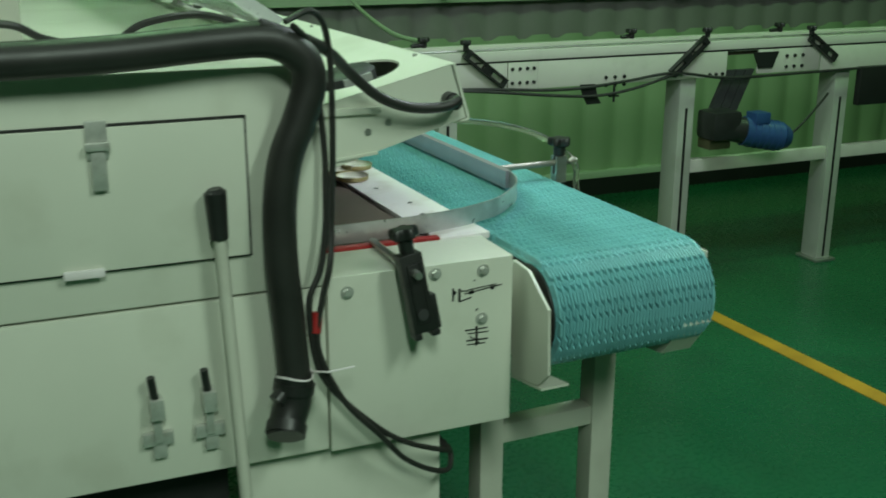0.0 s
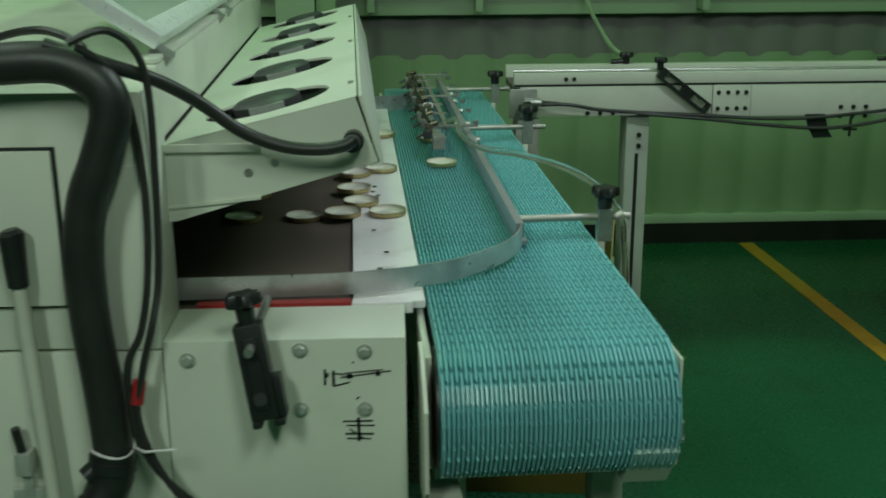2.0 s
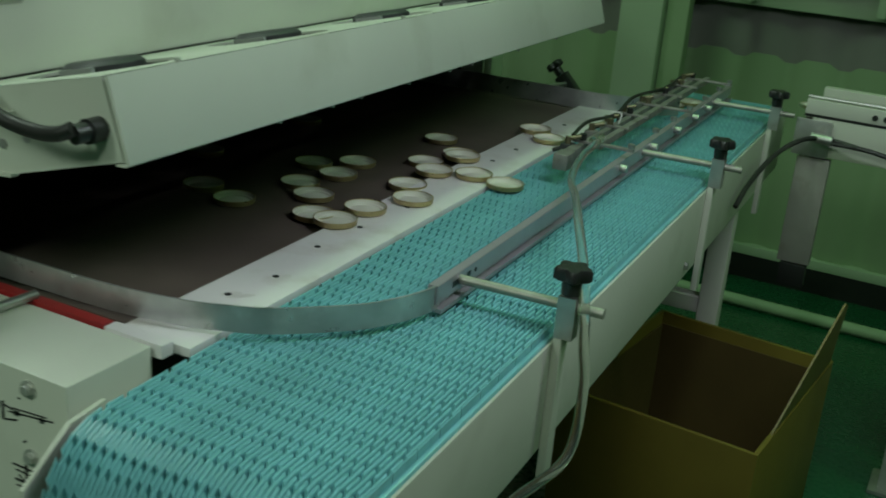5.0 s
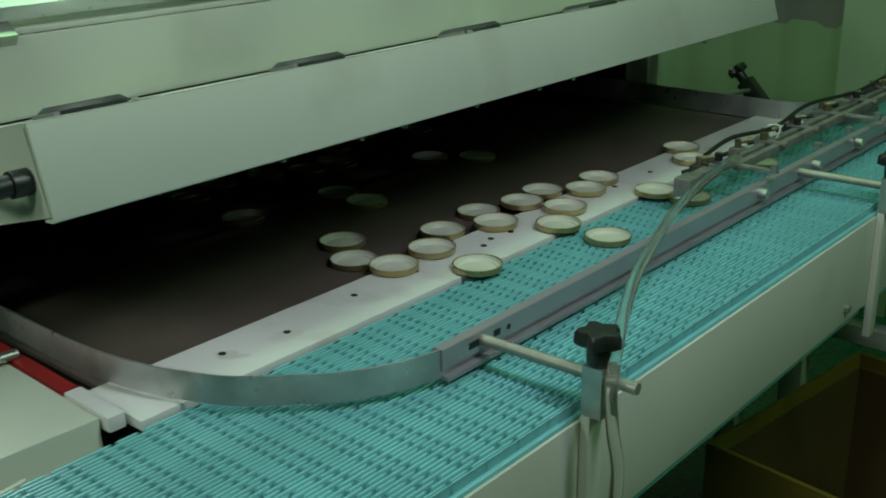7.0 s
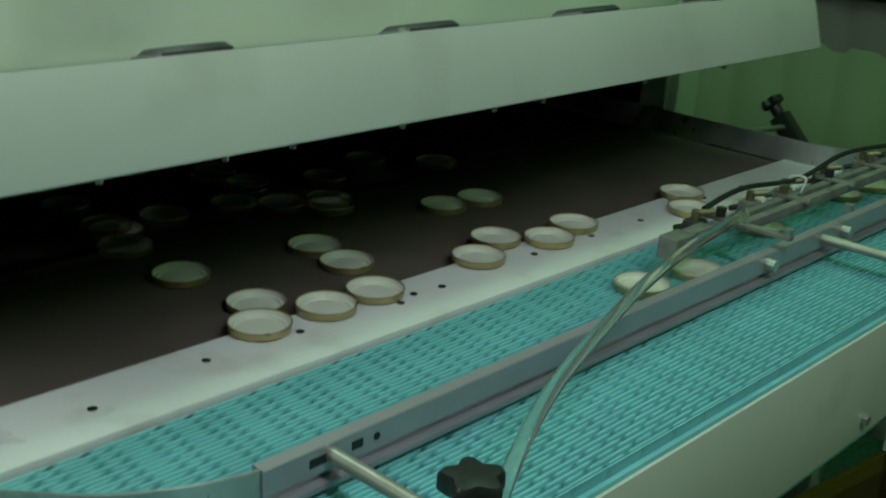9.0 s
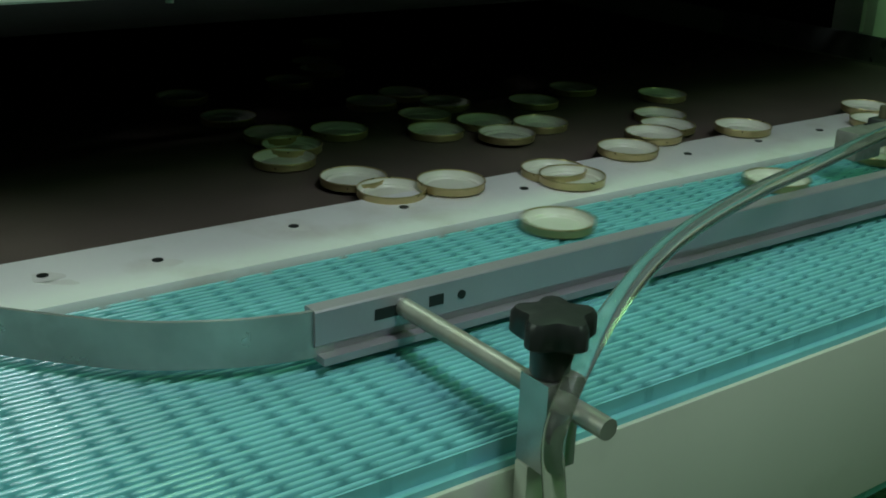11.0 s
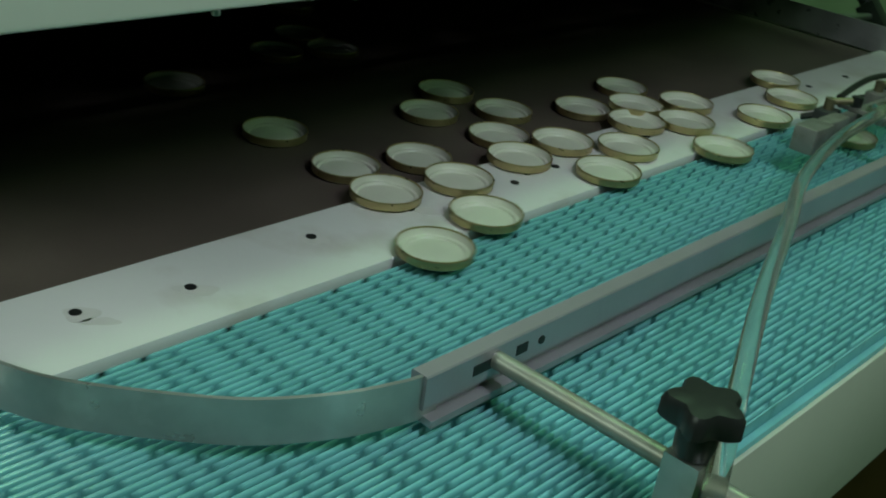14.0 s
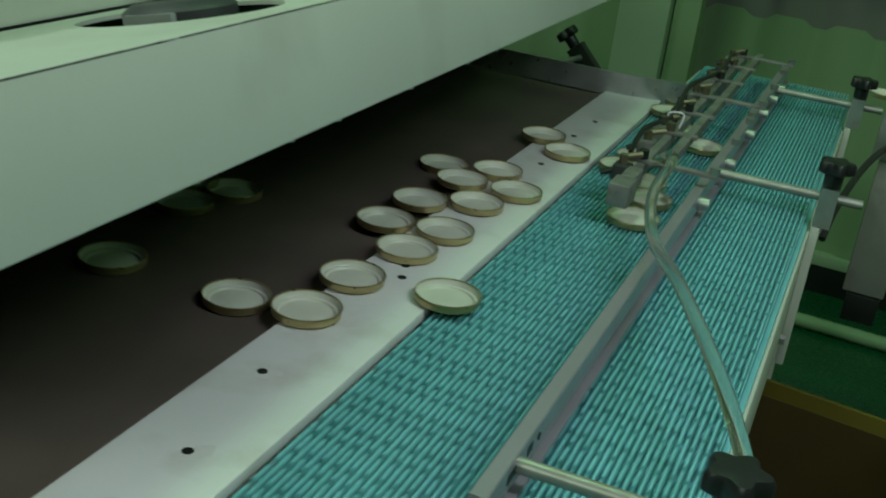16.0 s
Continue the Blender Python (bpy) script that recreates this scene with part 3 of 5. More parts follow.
for row in ((-0.066, 0.872, -0.066, 0.850, 0.003), (-0.066, 0.864, -0.061, 0.864, 0.006), (-0.055, 0.870, -0.055, 0.848, 0.004), (-0.055, 0.848, -0.034, 0.853, 0.002), (-0.052, 0.866, -0.040, 0.864, 0.002), (-0.046, 0.860, 0.020, 0.868, 0.0018), (-0.040, 0.866, 0.010, 0.870, 0.0015), (-0.038, 0.861, -0.030, 0.862, 0.006), (0.0, 0.864, 0.006, 0.865, 0.006)):
    part("ink_stroke", strokes(row), INK, oven, "black marker stroke")
for row in ((-0.045, 0.797, -0.005, 0.797, 0.0022), (-0.040, 0.791, -0.003, 0.790, 0.0018), (-0.042, 0.779, -0.004, 0.778, 0.0025), (-0.040, 0.772, -0.008, 0.771, 0.0018), (-0.024, 0.802, -0.024, 0.768, 0.004), (-0.036, 0.786, -0.018, 0.772, 0.0018), (-0.026, 0.829, -0.022, 0.832, 0.002), (-0.03, 0.880, -0.028, 0.882, 0.002)):
    part("ink_stroke", strokes(row), INK, oven, "black marker stroke")
part("red_strip", boxes((-0.25, -0.035, 0.1275, 0.143, 0.896, 0.9185)), RED, oven, "red rubber strip beside the belt")
part("front_slide", boxes((-0.034, 0.052, 0.127, 0.147, 0.9, 0.9175), bevel=0.002), PLASTIC_WHITE, oven, "white slide strip")
part("latch", boxes((-0.600, -0.572, -0.009, -0.004, 1.125, 1.177), (-0.596, -0.576, -0.014, -0.009, 1.083, 1.140), (-0.602, -0.570, -0.018, -0.013, 1.138, 1.149), bevel=0.0015), BOLT, oven, "steel toggle latch")
part("hinge", boxes((-0.645, -0.590, -0.010, -0.004, 0.961, 0.974), bevel=0.003), PLASTIC_WHITE, oven, "white plastic door hinge")
part("side_bracket", boxes((-0.335, -0.145, 0.108, 0.1195, 1.146, 1.1505), (-0.335, -0.145, 0.104, 0.108, 1.140, 1.1505), bevel=0.001), PAINT, oven)
part("side_lip", made(lambda bm: prism(bm, [(-0.335, 1.060), (-0.15, 1.078), (-0.15, 1.074), (-0.335, 1.056)], 0.108, 0.1195)), PAINT, oven)
part("hood_screw", made(lambda bm: (rod(bm, (-0.165, 0.1195, 1.11), (-0.165, 0.116, 1.11), 0.011, n=16), rod(bm, (-0.165, 0.116, 1.11), (-0.165, 0.112, 1.11), 0.006, n=8))), STEEL, oven)
part("hood_screw", rods(((-0.13, 0.1195, 1.122), (-0.13, 0.115, 1.122), 0.006), n=8), STEEL, oven)
part("frame_post", boxes((-0.335, MX + 0.001, 0.004, 0.1305, 0.903, 1.146), bevel=0.003), PAINT, oven)
for sy in (0.25, 0.8, 1.35):
    part("top_screw", rods(((-0.022, sy, 1.2065), (-0.022, sy, 1.2115), 0.004), n=8), STEEL, oven, m=SKEW)
for sy in (0.42, 0.55, 0.63, 0.78, 0.93, 1.02, 1.24, 1.45):
    part("lower_screw", rods(((0.006, sy, 1.1095), (0.006, sy, 1.1180), 0.0035), n=8), STEEL, oven, m=SKEW)
for tx in (-0.537, -0.461):
    clamp = part("toggle_clamp", boxes((tx - 0.010, tx + 0.010, -0.020, 0.006, 0.738, 0.770), (tx - 0.006, tx + 0.006, -0.010, 0.006, 0.698, 0.738), bevel=0.002), BOLT, oven, "small steel toggle clamp")
    part("base", boxes((tx - 0.022, tx + 0.022, -0.006, 0.006, 0.692, 0.712), (tx - 0.008, tx + 0.012, -0.004, 0.006, 0.67, 0.692), bevel=0.002), BOLT, clamp)
    part("grip", rods(((tx - 0.002, -0.010, 0.770), (tx - 0.006, -0.014, 0.805), 0.006), n=12), BLACK, clamp, "black rubber grip")
plug = part("cable_plug", made(lambda bm: (rod(bm, (-0.024, 0.120, 1.152), (-0.024, 0.100, 1.152), 0.014, n=12), rod(bm, (-0.024, 0.100, 1.152), (-0.026, 0.084, 1.151), 0.011, n=12))), BLACK, oven, "black cable gland")

# glazed lids leaning open on the oven top
for y0, y1 in ((0.185, 0.955), (0.975, 1.745)):
    hatch = thing("oven_window", "aluminium framed glass hatch propped open on the oven", "window", SKEW @ pose(-0.283, y0, 1.266, 0, 34, 0), "glass hatches")
    n, w, h = y1 - y0, 0.42, 0.022
    part("frame", boxes((-w, 0, 0, 0.032, 0, h), (-w, 0, n - 0.032, n, 0, h), (-0.032, 0, 0.0325, n - 0.0325, 0, h), (-w, -w + 0.032, 0.0325, n - 0.0325, 0, h), bevel=0.002), FRAME, hatch)
    part("pane", boxes((-w + 0.03, -0.03, 0.03, n - 0.03, 0.009, 0.013)), GLASS, hatch, "dusty clear glass pane")
    for hy in (0.03, n - 0.10):
        part("hinge", boxes((-0.008, 0.022, hy, hy + 0.05, -0.018, -0.002), bevel=0.002), STEEL, hatch)
sill = thing("hatch_sill", "pale steel strip under the glass hatches on the oven", "sill")
part("strip", boxes((-0.305, -0.2765, 0.16, 1.78, 1.2505, 1.258), bevel=0.002), PAINT, sill, m=SKEW)

# small control box and loose cables on top of the oven
control = thing("control_box", "small pale grey control box with louvres on the oven", "control box")
part("body", boxes((-0.86, -0.655, 0.20, 0.36, 1.2505, 1.375), bevel=0.006), PAINT_SIDE, control)
for k in range(5):
    part("louvre", boxes((-0.76, -0.70, 0.196, 0.2, 1.300 + 0.012 * k, 1.305 + 0.012 * k)), SKIRT, control)
top_cable = thing("top_cable", "black cable looping over the oven top", "cable")
part("cable", hose([(-0.818, 0.127, 1.286), (-0.686, 0.082, 1.298), (-0.63, 0.099, 1.274), (-0.551, 0.122, 1.258), (-0.493, 0.156, 1.285), (-0.418, 0.118, 1.299), (-0.362, 0.087, 1.284), (-0.362, 0.075, 1.269)], 0.0055, 8), RUBBER, top_cable)

# ---- black hose bundle on the oven front ----
bundle = thing("hose_bundle", "thick black conduit hose hanging down the cream cabinet", "hose")
HOSE = [(-1.2, -0.020, 1.262), (-0.95, -0.025, 1.262), (-0.70, -0.030, 1.262), (-0.561, -0.035, 1.266), (-0.429, -0.034, 1.275), (-0.353, -0.034, 1.275), (-0.310, -0.035, 1.250), (-0.301, -0.036, 1.215), (-0.317, -0.036, 1.164), (-0.338, -0.035, 1.113), (-0.349, -0.034, 1.047), (-0.350, -0.034, 0.966), (-0.344, -0.034, 0.884), (-0.339, -0.035, 0.802), (-0.337, -0.036, 0.766)]
part("conduit", hose(HOSE, 0.0245, 16, 10), RUBBER, bundle)
elbow = part("elbow", hose([(-0.338, -0.036, 0.784), (-0.339, -0.037, 0.766), (-0.343, -0.039, 0.743), (-0.352, -0.045, 0.722), (-0.359, -0.054, 0.706), (-0.362, -0.061, 0.698)], 0.0275, 16), BLACK, bundle, "black plastic hose elbow")
part("collar", rods(((-0.338, -0.036, 0.773), (-0.341, -0.037, 0.758), 0.0310), n=20), BLACK, elbow)
part("collar", rods(((-0.356, -0.050, 0.713), (-0.362, -0.060, 0.701), 0.0305), n=20), BLACK, elbow)
part("nub", rods(((-0.350, -0.043, 0.769), (-0.371, -0.052, 0.753), 0.013), n=14), BLACK, elbow)
part("cable_tie", made(lambda bm: sweep(bm, [Vector((-0.338 + 0.0268 * math.cos(a), -0.0360 + 0.0268 * math.sin(a), 0.785 + 0.004 * math.sin(2 * a))) for a in [2 * math.pi * k / 24 for k in range(25)]] + [Vector((-0.293, -0.057, 0.789)), Vector((-0.252, -0.061, 0.793))], 0.0018, 6)), PLASTIC_WHITE, bundle, "white cable tie with loose tail")
part("red_tape", rods(((-0.298, -0.029, 0.875), (-0.303, -0.034, 0.845), 0.0085), n=12), RED, bundle, "red tape round the wires")
part("wire", hose([(-0.327, -0.054, 1.296), (-0.301, -0.037, 1.272), (-0.286, -0.011, 1.23), (-0.275, -0.011, 1.125), (-0.277, -0.021, 1.019), (-0.29, -0.028, 0.943), (-0.311, -0.033, 0.891), (-0.304, -0.037, 0.802), (-0.276, -0.041, 0.745), (-0.204, -0.036, 0.669), (-0.153, -0.027, 0.631), (-0.1, -0.013, 0.603), (-0.072, -0.002, 0.59), (-0.066, 0.023, 0.58), (-0.073, 0.057, 0.593)], 0.0047, 8), RUBBER, bundle, "black wire")
part("wire", hose([(-0.337, -0.055, 1.301), (-0.293, -0.038, 1.312), (-0.264, -0.01, 1.264), (-0.261, -0.01, 1.136), (-0.267, -0.012, 1.007), (-0.277, -0.031, 0.946), (-0.291, -0.033, 0.894), (-0.301, -0.039, 0.822), (-0.266, -0.046, 0.734), (-0.204, -0.041, 0.659), (-0.162, -0.029, 0.607), (-0.111, -0.018, 0.57), (-0.075, -0.007, 0.559), (-0.062, 0.023, 0.579), (-0.079, 0.067, 0.593)], 0.0047, 8), RUBBER, bundle, "black wire")
part("plug_cable", hose([(-0.368, -0.040, 1.298), (-0.298, -0.029, 1.272), (-0.254, 0.012, 1.248), (-0.214, 0.053, 1.215), (-0.164, 0.068, 1.174), (-0.114, 0.074, 1.153), (-0.068, 0.075, 1.148), (-0.037, 0.075, 1.152), (-0.023, 0.080, 1.159)], 0.0085, 10), RUBBER, bundle, "black power cable to the fan hood")

lever = thing("lever_rod", "white metal rod with black grip standing against the cabinet", "lever")
part("rod", rods(((-0.395, -0.03, 0.0), (-0.435, -0.025, 1.018), 0.0095)), PAINT_SIDE, lever)
part("grip", made(lambda bm: (rod(bm, (-0.435, -0.025, 1.003), (-0.437, -0.024, 1.069), 0.013, 0.016, n=16), rod(bm, (-0.437, -0.024, 1.069), (-0.438, -0.024, 1.075), 0.016, 0.010, n=16))), BLACK, lever, "black rubber grip")


def clamp_bracket(at, label):
    """A black clamping block with a knob on top and a rod through it; the rod lies along y."""
    ob = thing("clamp_bracket", label, "bracket", at, "clamp brackets")
    part("block", boxes((-0.018, 0.018, -0.014, 0.014, -0.125, 0.0), (0.018, 0.028, -0.012, 0.012, -0.125, -0.070), (-0.010, 0.010, -0.016, -0.014, -0.110, -0.015), (-0.018, -0.006, -0.014, 0.014, -0.135, -0.125), (0.010, 0.024, -0.014, 0.014, -0.135, -0.125), bevel=0.0025), BLACK, ob)
    part("eyelet", rods(((0.0, -0.019, -0.095), (0.0, -0.016, -0.095), 0.009), n=14), GREY_PART, ob)
    part("knob", made(lambda bm: (rod(bm, (0, 0, 0.0), (0, 0, 0.02), 0.011, n=12), star_knob(bm, (0, 0, 0.002), 0.021))), BLACK, ob)
    part("rod", rods(((0, -0.034, -0.030), (0, 0.175, -0.012), 0.006)), STEEL, ob, "round steel rod")
    return ob


clamp_bracket(pose(-0.157, -0.036, 0.952, -6, -9, 0), "black plastic clamp bracket with knob on the box front")
clamp_bracket(pose(-0.228, 1.975, 0.936, 0, 44, 180), "black plastic clamp bracket tilted behind the oven exit")
back_strip = thing("back_rail", "galvanised guide strip across the back of the oven belt", "rail")
part("strip", made(lambda bm: ribbon(bm, [(-1.2, 1.745), (-0.3, 1.760), (-0.05, 1.768), (0.05, 1.80), (0.12, 1.89)], 0.9045, 0.948, 0.004)), GALV, back_strip)
part("angle", boxes((-0.40, -0.36, 1.762, 1.778, 0.9485, 1.04)), PAINT, back_strip)

# ---- air nozzle bar over the blue belt ----
blower = thing("nozzle_bar", "steel air nozzle bar with fittings clamped beside the guide rail", "nozzle bar", SKEW @ pose(0.016, 0.015, 0.008))
part("bar", boxes((0.148, 0.160, 1.08, 2.10, 0.938, 0.954), bevel=0.001), TARNISH, blower)
part("bar", boxes((0.176, 0.188, 1.20, 2.12, 0.944, 0.958), bevel=0.001), TARNISH, blower)
for k, ny in enumerate((1.19, 1.36, 1.50, 1.64, 1.79, 1.94, 2.06)):
    part("cross_link", boxes((0.135, 0.196 if k % 3 else RX + 0.004, ny - 0.006, ny + 0.006, 0.9545, 0.960), bevel=0.001), TARNISH, blower)
    part("screw", rods(((0.154, ny, 0.960), (0.154, ny, 0.972), 0.007), n=8), BRASS if k % 2 else BLACK, blower)
    part("screw", rods(((RX - 0.002, ny, 0.960), (RX - 0.002, ny, 0.969), 0.007), n=8), STEEL, blower)
for k, ny in enumerate((1.16, 1.30, 1.40, 1.52, 1.66, 1.79, 1.93, 2.04)):
    noz = part("nozzle", boxes((0.124, 0.147, ny - 0.014, ny + 0.014, 0.934, 0.956), bevel=0.003), TARNISH if k % 3 else GREY_PART, blower, "small air nozzle block")
    part("fitting", rods(((0.135, ny, 0.956), (0.135, ny, 0.969), 0.006), ((0.135, ny, 0.965), (0.156, ny + 0.012, 0.970), 0.0045), n=10), BRASS, noz, "brass hose fitting")
    part("tip", rods(((0.124, ny, 0.945), (0.108, ny - 0.004, 0.938), 0.004), n=8), BLACK, noz)
part("manifold", boxes((0.140, 0.168, 1.068, 1.112, 0.926, 0.956), (0.144, 0.164, 1.112, 1.160, 0.934, 0.956), bevel=0.003), TARNISH, blower, "pale grey air manifold block")
part("air_line", hose([(0.14, 1.17, 0.970), (0.132, 1.28, 0.976), (0.145, 1.42, 0.969), (0.132, 1.60, 0.977), (0.147, 1.80, 0.969), (0.142, 1.98, 0.971)], 0.0038, 8), BLACK, blower, "thin black air line")
part("white_tie", hose([(0.150, 1.40, 0.955), (0.140, 1.402, 0.974), (0.162, 1.405, 0.976), (0.160, 1.40, 0.955)], 0.0016, 6), PLASTIC_WHITE, blower, "white cable tie")

air_hose = thing("air_hose", "clear yellowish plastic air hose arching over the blue belt", "hose")
part("tube", hose([(0.4, 0.15, 0.76), (0.414, 0.18, 0.75), (0.411, 0.312, 0.75), (0.429, 0.444, 0.754), (0.43, 0.473, 0.836), (0.424, 0.47, 0.897), (0.418, 0.474, 0.94), (0.386, 0.537, 0.979), (0.341, 0.633, 0.993), (0.278, 0.782, 0.986), (0.215, 0.928, 0.97), (0.178, 1.068, 0.972), (0.174, 1.170, 0.985), (0.160, 1.208, 0.980), (0.142, 1.216, 0.967)], 0.0068, 12), TUBE, air_hose)
part("fitting", rods(((0.389, 0.03, 0.745), (0.402, 0.035, 0.744), 0.010), n=8), STEEL, air_hose)
part("fitting", rods(((0.389, -0.01, 0.765), (0.410, -0.01, 0.765), 0.007), ((0.404, -0.01, 0.765), (0.404, -0.01, 0.79), 0.007), n=8), STEEL, air_hose)

# ---- far conveyor along the wall ----
far = thing("far_conveyor", "long aluminium conveyor on legs along the wall", "conveyor")
FX0, FX1, FY = 0.40, 6.6, 2.005
part("front_beam", boxes((FX0, FX1, FY, FY + 0.03, 0.942, 0.978), (FX0, FX1, FY + 0.004, FY + 0.03, 0.933, 0.942), bevel=0.002), PAINT_SIDE, far)
part("back_beam", boxes((FX0, FX1, FY + 0.25, FY + 0.28, 0.90, 0.970), bevel=0.002), PAINT_SIDE, far)
part("slot", boxes((FX0, FX1, FY + 0.002, FY + 0.006, 0.9355, 0.9415)), SKIRT, far, "dark slot")
part("belt", boxes((FX0, FX1, FY + 0.032, FY + 0.248, 0.915, 0.931)), BELT_DARK, far, "dark conveyor belt")
for x0, x1, z0 in ((0.42, 1.02, 0.842), (1.143, 1.98, 0.836), (2.13, 2.44, 0.84), (2.45, 4.4, 0.83)):
    part("side_panel", boxes((x0, x1, FY + 0.002, FY + 0.012, z0, 0.9345), bevel=0.002), PAINT_SIDE, far)
part("joint_plate", boxes((1.022, 1.141, FY - 0.002, FY + 0.01, 0.838, 0.9345), bevel=0.001), PAINT_SIDE, far)
part("end_plate", boxes((0.385, 0.47, FY - 0.006, FY + 0.0, 0.840, 0.93), bevel=0.002), STEEL, far, "grey steel end plate")
for bx in (1.038, 1.068, 1.098, 1.125):
    for bz in (0.862, 0.912):
        part("bolt", rods(((bx, FY - 0.002, bz), (bx, FY - 0.006, bz), 0.0068), n=8), SKIRT, far)
for bx, bz in ((1.43, 0.862), (1.47, 0.862), (1.51, 0.862), (1.43, 0.832), (1.47, 0.832), (1.51, 0.832), (0.63, 0.852), (0.67, 0.852), (0.71, 0.852), (0.56, 0.958), (0.585, 0.958), (1.90, 0.848), (1.93, 0.848), (1.96, 0.848), (2.27, 0.862), (2.31, 0.862), (2.35, 0.862), (2.27, 0.905), (2.31, 0.905), (2.35, 0.905)):
    part("bolt", rods(((bx, FY + 0.002, bz), (bx, FY - 0.004, bz), 0.0068), n=8), SKIRT, far)
part("sensor_plate", made(lambda bm: prism(bm, [(1.315, 0.842), (1.378, 0.842), (1.392, 0.79), (1.408, 0.768), (1.348, 0.766), (1.328, 0.80)], FY - 0.012, FY - 0.006)), SKIRT, far, "bent black sensor plate")
part("sensor_bolt", rods(((1.462, FY - 0.01, 0.77), (1.462, FY - 0.01, 0.83), 0.0045), ((1.44, FY - 0.01, 0.792), (1.484, FY - 0.01, 0.792), 0.004), n=8), SKIRT, far)
for lx in (0.757, 1.775, 2.545, 3.7):
    part("leg", boxes((lx, lx + 0.072, FY + 0.012, FY + 0.11, 0.012, 0.838), bevel=0.003), LEG_PAINT, far)
    part("leg_slot", boxes((lx + 0.030, lx + 0.041, FY + 0.0105, FY + 0.0125, 0.02, 0.72)), SKIRT, far)
    part("foot", boxes((lx - 0.02, lx + 0.09, FY - 0.01, FY + 0.12, 0, 0.012), bevel=0.003), STEEL, far)
for bz in (0.745, 0.78):
    part("bolt", rods(((0.797, FY + 0.012, bz), (0.797, FY + 0.004, bz), 0.0075), n=8), SKIRT, far)
part("brace", boxes((1.847, 2.545, FY + 0.02, FY + 0.05, 0.455, 0.508), bevel=0.003), PAINT_SIDE, far)
part("brace", boxes((2.617, 3.7, FY + 0.02, FY + 0.05, 0.455, 0.508), bevel=0.003), PAINT_SIDE, far)
for k in range(3):
    part("motor_bracket", made(lambda bm: prism(bm, [(1.985 + 0.045 * k, 0.86), (2.025 + 0.045 * k, 0.86), (1.955 + 0.045 * k, 0.70), (1.915 + 0.045 * k, 0.70)], FY + 0.0, FY + 0.02)), GREY_PART, far, "dark motor mounting bar")
part("chain_guard", made(lambda bm: prism(bm, [(2.10, 0.925), (2.225, 0.925), (2.20, 0.862), (2.13, 0.862)], FY - 0.005, FY)), SKIRT, far, "black drive guard")
motor = part("drive_motor", made(lambda bm: (rod(bm, (2.03, FY - 0.06, 0.628), (2.19, FY - 0.095, 0.600), 0.058, n=24), rod(bm, (2.19, FY - 0.095, 0.600), (2.225, FY - 0.10, 0.594), 0.058, 0.040, n=24))), MOTOR_BLUE, far, "blue electric drive motor")
for k in range(5):
    part("cooling_rib", rods(((2.06 + 0.026 * k, FY - 0.0665 - 0.0057 * k, 0.6228 - 0.0046 * k), (2.068 + 0.026 * k, FY - 0.0683 - 0.0057 * k, 0.6214 - 0.0046 * k), 0.0615), n=24), MOTOR_BLUE, motor)
part("gearbox", made(lambda bm: (box(bm, 1.865, 2.0, FY - 0.10, FY + 0.02, 0.60, 0.715, bevel=0.020), rod(bm, (1.93, FY - 0.045, 0.648), (2.04, FY - 0.062, 0.628), 0.047, 0.054, n=20))), BLACK, motor, "dark gearbox")
part("terminal_box", boxes((2.05, 2.12, FY - 0.12, FY - 0.05, 0.660, 0.705), bevel=0.008), MOTOR_BLUE, motor)
part("shaft_cover", boxes((1.88, 1.98, FY - 0.06, FY + 0.02, 0.560, 0.600), bevel=0.004), BRASS, motor)
part("junction_box", boxes((2.64, 2.90, FY - 0.03, FY, 0.685, 0.845), bevel=0.004), SKIRT, far, "black junction box")
part("cable", hose([(0.47, FY - 0.03, 0.885), (0.56, FY - 0.04, 0.886), (0.66, FY - 0.03, 0.868), (0.78, FY - 0.02, 0.856), (0.98, FY - 0.02, 0.845), (1.17, FY - 0.02, 0.832), (1.33, FY - 0.02, 0.832), (1.52, FY - 0.02, 0.848), (1.72, FY - 0.02, 0.866), (1.97, FY - 0.02, 0.835), (2.28, FY - 0.02, 0.835), (2.64, FY - 0.02, 0.84)], 0.0058, 8), RUBBER, far, "black cable")
part("cable", hose([(0.78, FY - 0.02, 0.853), (0.98, FY - 0.025, 0.835), (1.17, FY - 0.025, 0.814), (1.37, FY - 0.025, 0.800), (1.54, FY - 0.025, 0.818), (1.72, FY - 0.02, 0.862)], 0.0058, 8), RUBBER, far, "black cable")
part("cable", hose([(2.225, FY - 0.10, 0.594), (2.31, FY - 0.08, 0.64), (2.44, FY - 0.03, 0.71), (2.50, FY, 0.74)], 0.005, 8), RUBBER, far, "black motor cable")
part("cable_loop", hose([(0.355, 1.60, 0.79), (0.362, 1.68, 0.83), (0.385, 1.80, 0.875), (0.42, 1.93, 0.893), (0.47, FY - 0.03, 0.893), (0.54, FY - 0.04, 0.888)], 0.006, 10), RUBBER, far, "black hose")
part("pipe_end", rods(((0.43, FY - 0.035, 0.894), (0.48, FY - 0.038, 0.893), 0.012), n=12), STEEL, far)
part("panel_box", boxes((0.40, 0.48, FY + 0.005, FY + 0.03, 0.56, 0.835), bevel=0.004), BRACKET, far, "grey upright cover")
part("panel_foot", boxes((0.41, 0.475, FY + 0.0, FY + 0.03, 0.50, 0.558), bevel=0.003), SKIRT, far)


